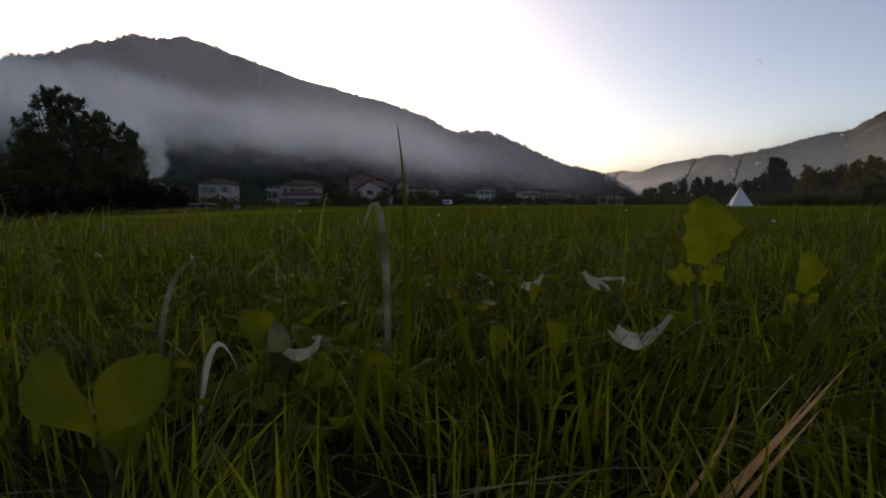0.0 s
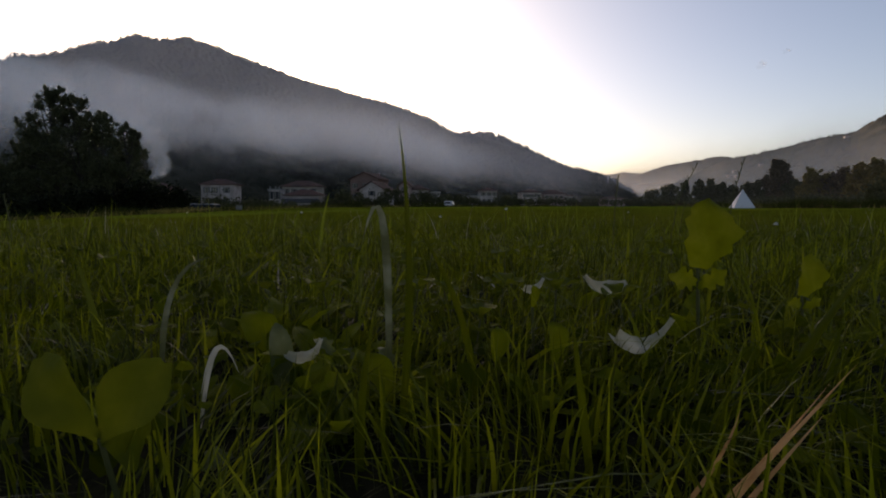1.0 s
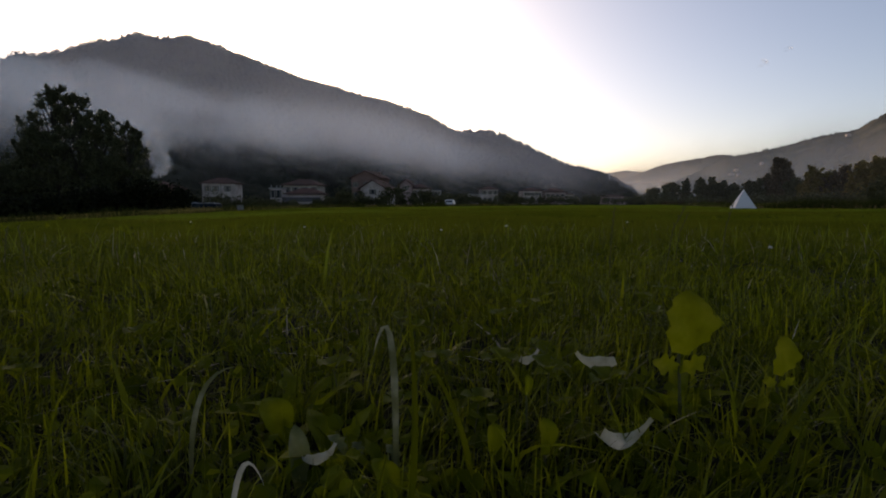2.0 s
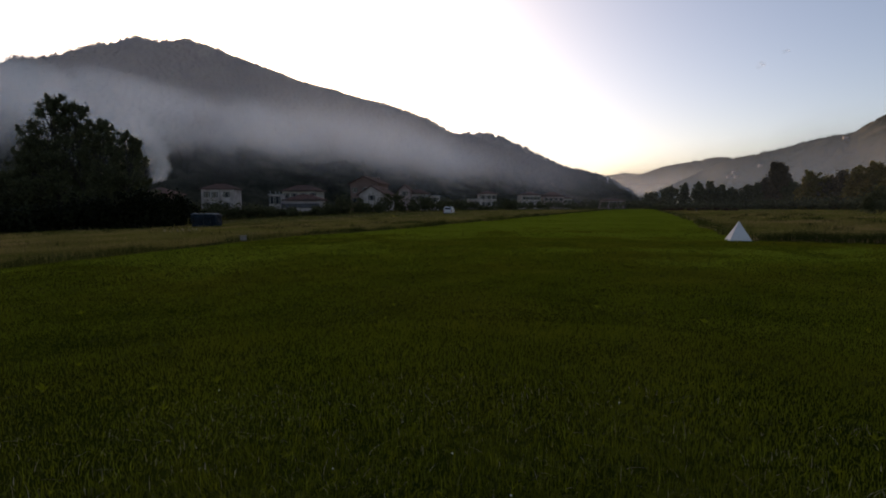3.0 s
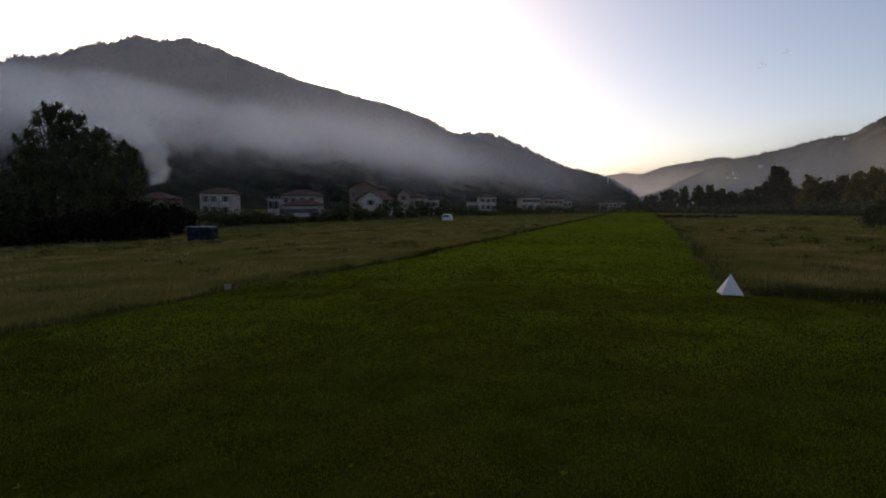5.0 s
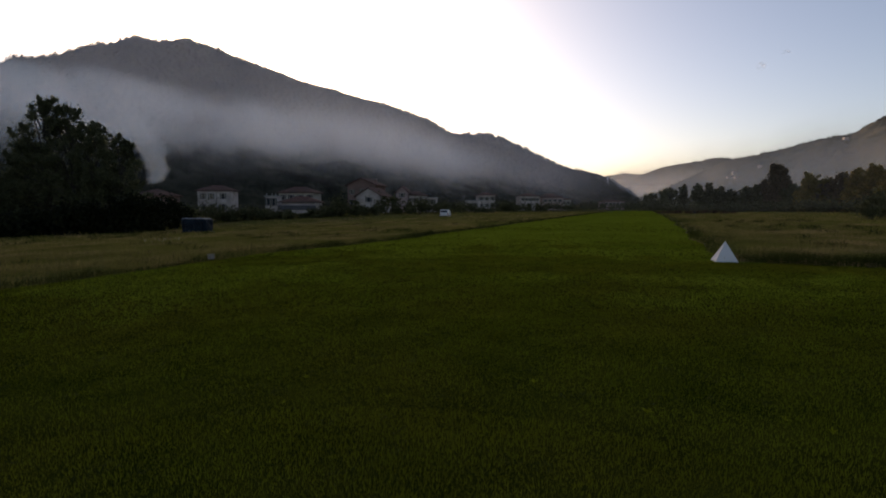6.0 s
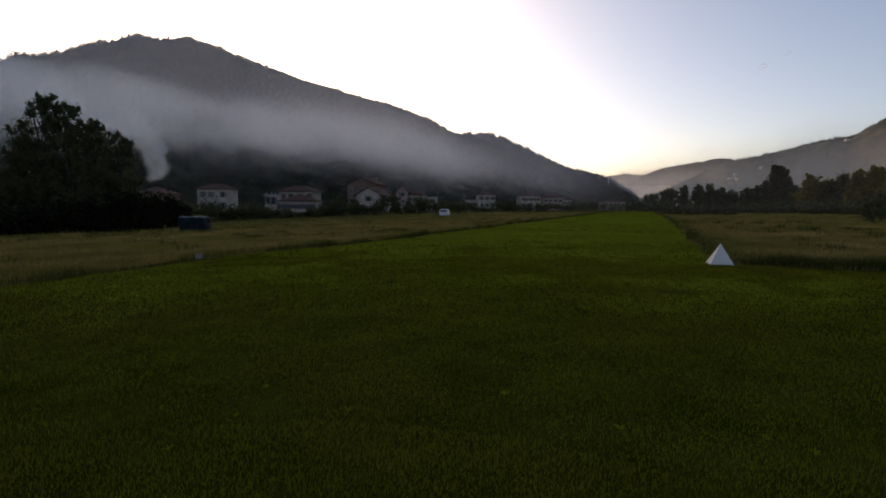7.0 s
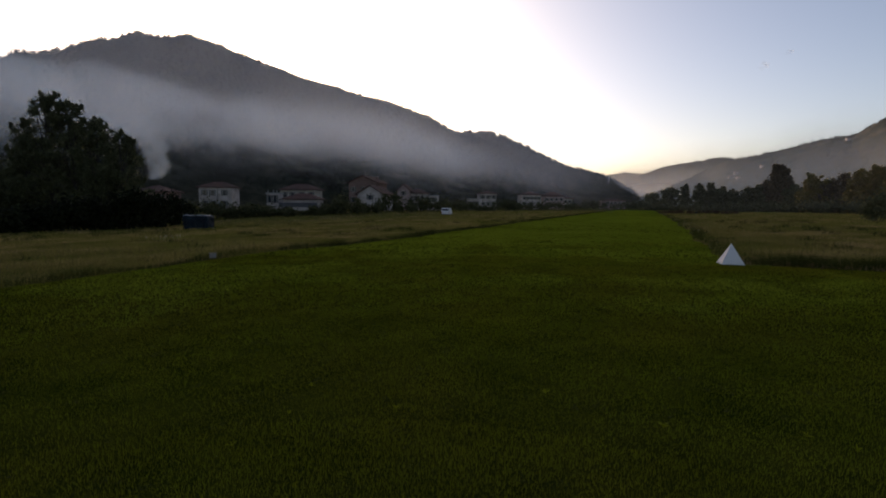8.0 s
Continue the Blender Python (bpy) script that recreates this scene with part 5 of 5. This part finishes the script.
# the large clover close to the start
big = thing("clover", pose(-0.0255, 0.222, 0), "large clover with broad heart-shaped leaflets", "clover", "clover plants")
top = Vector((0.0, 0.0, 0.0272))
bm = bmesh.new()
tube(bm, (0.004, 0.004, -0.004), top, 0.0008, 0.0007, 6)
part("stalk", bm, M_STEM, big)
for tip in ((-0.0165, 0.004, 0.0195), (0.0155, 0.003, 0.0185), (0.003, 0.014, -0.006)):
    bm = bmesh.new()
    leaf(bm, top, top + Vector(tip), 0.0160, up=(0.25 * math.copysign(1, tip[0]), -1, 0.35), cup=0.16)
    part("leaflet", bm, M_CLOVER, big, smooth=True)

for i, (x, y, h, s) in enumerate([(0.040, 0.40, 0.034, 0.013), (0.094, 0.40, 0.036, 0.014), (0.122, 0.38, 0.040, 0.014), (0.066, 0.43, 0.030, 0.012), (-0.075, 0.33, 0.026, 0.011), (0.16, 0.36, 0.036, 0.013), (0.02, 0.50, 0.042, 0.013), (0.11, 0.50, 0.044, 0.014), (0.14, 0.55, 0.045, 0.013), (-0.10, 0.52, 0.04, 0.013), (0.24, 0.52, 0.042, 0.013), (-0.02, 0.58, 0.042, 0.014), (0.06, 0.62, 0.044, 0.014), (0.20, 0.66, 0.044, 0.014), (0.30, 0.62, 0.044, 0.014), (-0.18, 0.60, 0.042, 0.013), (0.075, 0.35, 0.028, 0.012), (0.03, 0.36, 0.024, 0.012)]):
    clover(pose(x, y, 0), h, s, 500 + i)
rng = random.Random(77)
for i in range(46):
    a, r = radians(rng.uniform(-46, 46)), 0.35 + 2.0 * rng.random() ** 1.2
    clover(pose(r * math.sin(a), r * math.cos(a), 0), rng.uniform(0.028, 0.052), rng.uniform(0.009, 0.014), 520 + i)
for i, (x, y, s) in enumerate([(0.005, 0.33, 0.046), (0.035, 0.31, 0.036), (-0.03, 0.38, 0.058), (0.155, 0.46, 0.05), (0.10, 0.30, 0.032), (0.06, 0.38, 0.042), (0.02, 0.27, 0.03), (0.21, 0.40, 0.042)]):
    rosette(pose(x, y, 0), s, 6, 600 + i, "dandelion rosette with toothed green leaves", M_WEED)
for i in range(34):
    a, r = radians(rng.uniform(-46, 46)), 0.5 + 5.5 * rng.random()
    rosette(pose(r * math.sin(a), r * math.cos(a), 0), rng.uniform(0.035, 0.065), rng.choice((5, 6, 7)), 620 + i, "low broad-leaved weed in the lawn", M_WEED)


# a broad toothed leaf standing close to the start, and a lower one beside it
for x, y, h, size, wide, lab in ((EYE0[0] + 0.137, EYE0[1] + 0.27, 0.052, 0.037, 0.036, "tall weed with a broad toothed yellow-green leaf"),
                                 (EYE0[0] + 0.205, EYE0[1] + 0.285, 0.034, 0.024, 0.020, "lower weed with a broad toothed leaf")):
    t = thing("weed", pose(x, y, 0), lab, "weed", "broad-leaved weeds")
    bm = bmesh.new()
    tube(bm, (0.004, 0.002, -0.004), (0, 0, h), 0.0012, 0.0008, 6)
    part("stalk", bm, M_STEM, t)
    for root, tip, w in (((0, 0, h), (0.007, 0.004, h + size), wide), ((0, 0, h * 0.85), (-0.45 * size, -0.003, h * 0.85 + 0.1 * size), wide * 0.42),
                         ((0, 0, h * 0.8), (0.40 * size, -0.002, h * 0.8 + 0.25 * size), wide * 0.36)):
        bm = bmesh.new()
        leaf(bm, root, tip, w, up=(0.15, -1, 0.2), shape="long", cup=0.12, lobes=2 if w == wide else 3)
        part("leaf", bm, M_WEED, t, smooth=True)


# broad leaves of a rosette in the gap between the tufts: root, tip, width, painted grey sheen or not, lobes
for root, tip, wide, sheen, lobes in [
        ((-0.0069, 0.305, 0.0047), (-0.0099, 0.309, 0.0469), 0.0094, 1, 0), ((0.0134, 0.315, 0.0177), (0.0031, 0.319, 0.0307), 0.0077, 1, 4), ((0.0202, 0.32, 0.0149), (0.0143, 0.324, 0.0235), 0.0064, 1, 3),
        ((0.0102, 0.285, 0.0073), (0.0271, 0.289, 0.0276), 0.0112, 0, 3), ((0.039, 0.29, 0.0095), (0.0284, 0.294, 0.0343), 0.0106, 0, 0), ((0.0386, 0.31, 0.0157), (0.0321, 0.314, 0.0279), 0.0075, 1, 3),
        ((0.0262, 0.28, 0.0054), (0.0206, 0.284, 0.0164), 0.0084, 0, 4), ((-0.0169, 0.3, 0.0112), (-0.001, 0.304, 0.0286), 0.0034, 0, 0), ((-0.0277, 0.35, 0.0069), (-0.0403, 0.354, 0.0404), 0.0173, 0, 0),
        ((0.0124, 0.29, 0.0042), (0.004, 0.294, 0.0148), 0.0085, 0, 3), ((0.0464, 0.29, 0.0052), (0.0538, 0.294, 0.0212), 0.0072, 0, 0), ((0.0836, 0.32, 0.0162), (0.0846, 0.324, 0.0358), 0.0098, 0, 0),
        ((0.1094, 0.32, 0.0162), (0.1094, 0.324, 0.0395), 0.0103, 0, 0), ((0.105, 0.35, 0.0348), (0.1064, 0.354, 0.0488), 0.0050, 0, 0), ((0.0278, 0.3, 0.0112), (0.0412, 0.304, 0.0223), 0.0080, 0, 4),
        ((0.0569, 0.3, 0.0089), (0.0491, 0.304, 0.0223), 0.0076, 0, 3), ((0.0187, 0.265, 0.0055), (0.0298, 0.269, 0.011), 0.0081, 0, 4), ((-0.0144, 0.25, 0.0009), (-0.006, 0.254, 0.0059), 0.0087, 1, 3),
        ((0.0761, 0.25, 0.0009), (0.066, 0.254, 0.0059), 0.0084, 0, 4), ((0.1313, 0.29, 0.0127), (0.1186, 0.294, 0.0233), 0.0085, 0, 0), ((0.0954, 0.28, 0.0104), (0.1055, 0.284, 0.0164), 0.0072, 0, 3)]:
    t = thing("weed", pose(root[0], root[1], 0), ("glossy green lobed leaf between the tufts", "leaf with a grey-green sheen colour between the tufts")[sheen], "weed", "broad-leaved weeds")
    up = Vector((0, 0, max(root[2], 0.004)))
    bm = bmesh.new()
    tube(bm, (0.002, 0.003, -0.004), up, 0.0010, 0.0007, 6)
    part("stalk", bm, M_STEM, t)
    bm = bmesh.new()
    leaf(bm, up, up + Vector(tip) - Vector(root), wide, up=(0.3, -0.6, 0.9), shape="long", cup=0.22, lobes=lobes, droop=0.25)
    part("leaf", bm, M_WEED_GREY if sheen else M_WEED, t, smooth=True)


def long_blade(name, pts, width, mat, label, fold=0.25):
    x, y = pts[0][0], pts[0][1]
    bm = bmesh.new()
    ribbon(bm, [(p[0] - x, p[1] - y, p[2]) for p in pts], width, fold)
    ob = part(name, bm, mat, smooth=True)
    ob.matrix_world = pose(x, y, 0)
    return tagged(ob, label, "grass", "single tall blades")


long_blade("tall_grass", [(0.044, 0.27, -0.004), (0.053, 0.262, 0.06), (0.046, 0.262, 0.113)], 0.0024, M_BLADE, "tall upright pointed green grass blade")
long_blade("tall_grass", [(0.037, 0.31, -0.004), (0.040, 0.30, 0.122), (0.028, 0.30, 0.070)], 0.0030, M_BENT, "folded grass blade with a pale bend")
long_blade("tall_grass", [(-0.062, 0.315, -0.004), (-0.062, 0.31, 0.062), (-0.036, 0.31, 0.064)], 0.0026, M_BENT, "pale withered blade bent into an arc")
long_blade("tall_grass", [(-0.03, 0.28, -0.004), (-0.022, 0.275, 0.055), (-0.012, 0.275, 0.026)], 0.0022, M_STRAW_GREY, "short pale blade bent over")
long_blade("tall_grass", [(0.074, 0.30, -0.004), (0.072, 0.29, 0.05), (0.048, 0.29, 0.080)], 0.0026, M_BLADE, "dark green leaning grass blade")
long_blade("tall_grass", [(0.20, 0.31, -0.004), (0.215, 0.30, 0.045), (0.240, 0.30, 0.076)], 0.0030, M_BLADE, "broad dark grass blade leaning over")
long_blade("tall_grass", [(0.035, 0.25, -0.004), (0.034, 0.245, 0.03), (0.041, 0.245, 0.056)], 0.0024, M_BLADE, "lush green grass blade")
long_blade("tall_grass", [(0.105, 0.245, -0.004), (0.100, 0.24, 0.03), (0.096, 0.24, 0.056)], 0.0022, M_BLADE, "lush green grass blade")
long_blade("tall_grass", [(-0.13, 0.88, -0.004), (-0.13, 0.88, 0.06), (-0.112, 0.88, 0.108)], 0.0046, M_BLADE_LIGHT, "light yellow-green blade standing above the lawn")
long_blade("tall_grass", [(0.04, 0.70, -0.004), (0.03, 0.69, 0.06), (0.0, 0.69, 0.075)], 0.0030, M_BLADE, "bent green grass blade")
for i, (x, y, dx, h) in enumerate([(0.52, 0.92, 0.025, 0.165), (0.44, 0.95, 0.045, 0.158), (0.33, 0.90, 0.006, 0.135), (-0.62, 0.9, -0.01, 0.105), (-0.70, 0.95, 0.01, 0.10), (0.62, 1.3, 0.03, 0.12)]):
    t = thing("grass_stalk", pose(x, y, 0), "thin dark seed stalk above the lawn", "grass stalk", "seed stalks")
    bm = bmesh.new()
    tube(bm, (0, 0, -0.004), (dx * 0.3, 0, h * 0.6), 0.0009, 0.0008, 5)
    tube(bm, (dx * 0.3, 0, h * 0.6), (dx, 0, h), 0.0008, 0.0005, 5)
    part("stalk", bm, M_STEM, t)
    bm = bmesh.new()
    for k in range(9):
        q = 0.6 + 0.4 * k / 9
        p = Vector((dx * (0.3 + 0.7 * (q - 0.6) / 0.4), 0, h * q))
        tube(bm, p, p + Vector((0.0022 * (-1) ** k, 0.001, 0.006)), 0.0011, 0.0004, 5)
    part("seed_head", bm, M_STEM, t)
# tan straws
for i, (p0, p1, p2, w) in enumerate([((0.109, 0.21, -0.003), (0.129, 0.208, 0.025), (0.157, 0.215, 0.049), 0.0010), ((0.116, 0.212, -0.003), (0.128, 0.21, 0.016), (0.149, 0.214, 0.037), 0.0012),
                                     ((0.111, 0.222, -0.003), (0.130, 0.22, 0.02), (0.133, 0.22, 0.036), 0.0009), ((0.126, 0.205, -0.003), (0.153, 0.203, 0.013), (0.176, 0.205, 0.018), 0.0012), ((0.107, 0.213, -0.003), (0.131, 0.211, 0.022), (0.154, 0.219, 0.043), 0.0008), ((0.119, 0.216, -0.003), (0.131, 0.214, 0.021), (0.155, 0.22, 0.039), 0.0009)]):
    ob = long_blade("straw", [p0, p1, p2], w * 1.25, M_TAN, "dry tan straw lying in the grass", 0.1)
    tagged(ob, category="straw", group="tan straws")
# pale curled dead leaves
for i, (x, y, z, sx, dip, w) in enumerate([(0.147, 0.315, 0.0265, 0.026, 0.017, 0.0078), (0.158, 0.40, 0.034, -0.026, 0.007, 0.0090), (0.118, 0.42, 0.030, 0.014, 0.006, 0.006), (0.004, 0.30, 0.022, 0.014, 0.006, 0.005)]):
    bm = bmesh.new()
    ribbon(bm, [(-sx / 2, 0, 0.004), (0.1 * sx, 0.003, -dip), (sx / 2, 0.004, 0.009)], w, fold=0.7, n=12, blunt=0.25)
    ob = part("dead_leaf", bm, M_STRAW_GREY, smooth=True)
    ob.matrix_world = pose(x, y, z, 20)
    tagged(ob, "pale curled dead leaf caught in the grass", "dead leaf", "dead leaves")
# small white clover blossoms
for i, (x, y, h) in enumerate([(0.24, 1.55, 0.074), (-0.40, 1.75, 0.062), (0.9, 2.4, 0.055), (-1.2, 2.6, 0.05), (0.05, 1.9, 0.045), (0.75, 1.15, 0.045)]):
    t = thing("clover_blossom", pose(x, y, 0), "small white clover blossom on a thin stem", "flower", "clover blossoms")
    bm = bmesh.new()
    tube(bm, (0, 0, -0.004), (0.002, 0, h), 0.0007, 0.0006, 5)
    part("stem", bm, M_STEM, t)
    bm = bmesh.new()
    for k in range(22):
        a, e = k * 2.4, math.asin(-0.5 + 1.5 * (k + 0.5) / 22)
        d = Vector((math.cos(a) * math.cos(e), math.sin(a) * math.cos(e), math.sin(e)))
        c = Vector((0.002, 0, h + 0.003))
        tube(bm, c + d * 0.0006, c + d * 0.0040, 0.0004, 0.0008, 4)
    part("blossom", bm, M_PETAL, t)


def ground_leaves(n, seed):
    """Small round leaves of clover and moss plants close to the soil."""
    rng = np.random.default_rng(seed)
    r, a = 0.16 + 1.6 * rng.uniform(0, 1, n) ** 0.75, np.radians(rng.uniform(-50, 50, n))
    x, y = EYE0[0] + r * np.sin(a), EYE0[1] + r * np.cos(a)
    z = rng.uniform(0.004, 0.024, n)
    size = rng.uniform(0.0018, 0.0052, n)
    nrm = rng.normal(size=(n, 3)) * 0.55 + np.array([0, -0.25, 0.9])
    nrm /= np.linalg.norm(nrm, axis=1)[:, None]
    u = np.cross(nrm, rng.normal(size=(n, 3)))
    u /= np.linalg.norm(u, axis=1)[:, None]
    w = np.cross(nrm, u)
    c = np.stack([x, y, z + level(x, y)], -1)
    ring = []
    for k in range(7):
        t = k * math.tau / 7
        ring.append(c + (u * math.cos(t) * 1.15 + w * math.sin(t)) * size[:, None] + nrm * (size * 0.3 * math.cos(2 * t))[:, None])
    V = np.stack(ring, 1).reshape(-1, 3)
    F = (np.array([(0, 1, 2), (0, 2, 3), (0, 3, 4), (0, 4, 5), (0, 5, 6)])[None] + (np.arange(n) * 7)[:, None, None]).reshape(-1, 3)
    return tagged(sheet("ground_leaves", V, F, M_GROUNDLEAF), "tiny round green leaves covering the soil", "ground cover", kind="stuff")


ground_leaves(10000, 91)
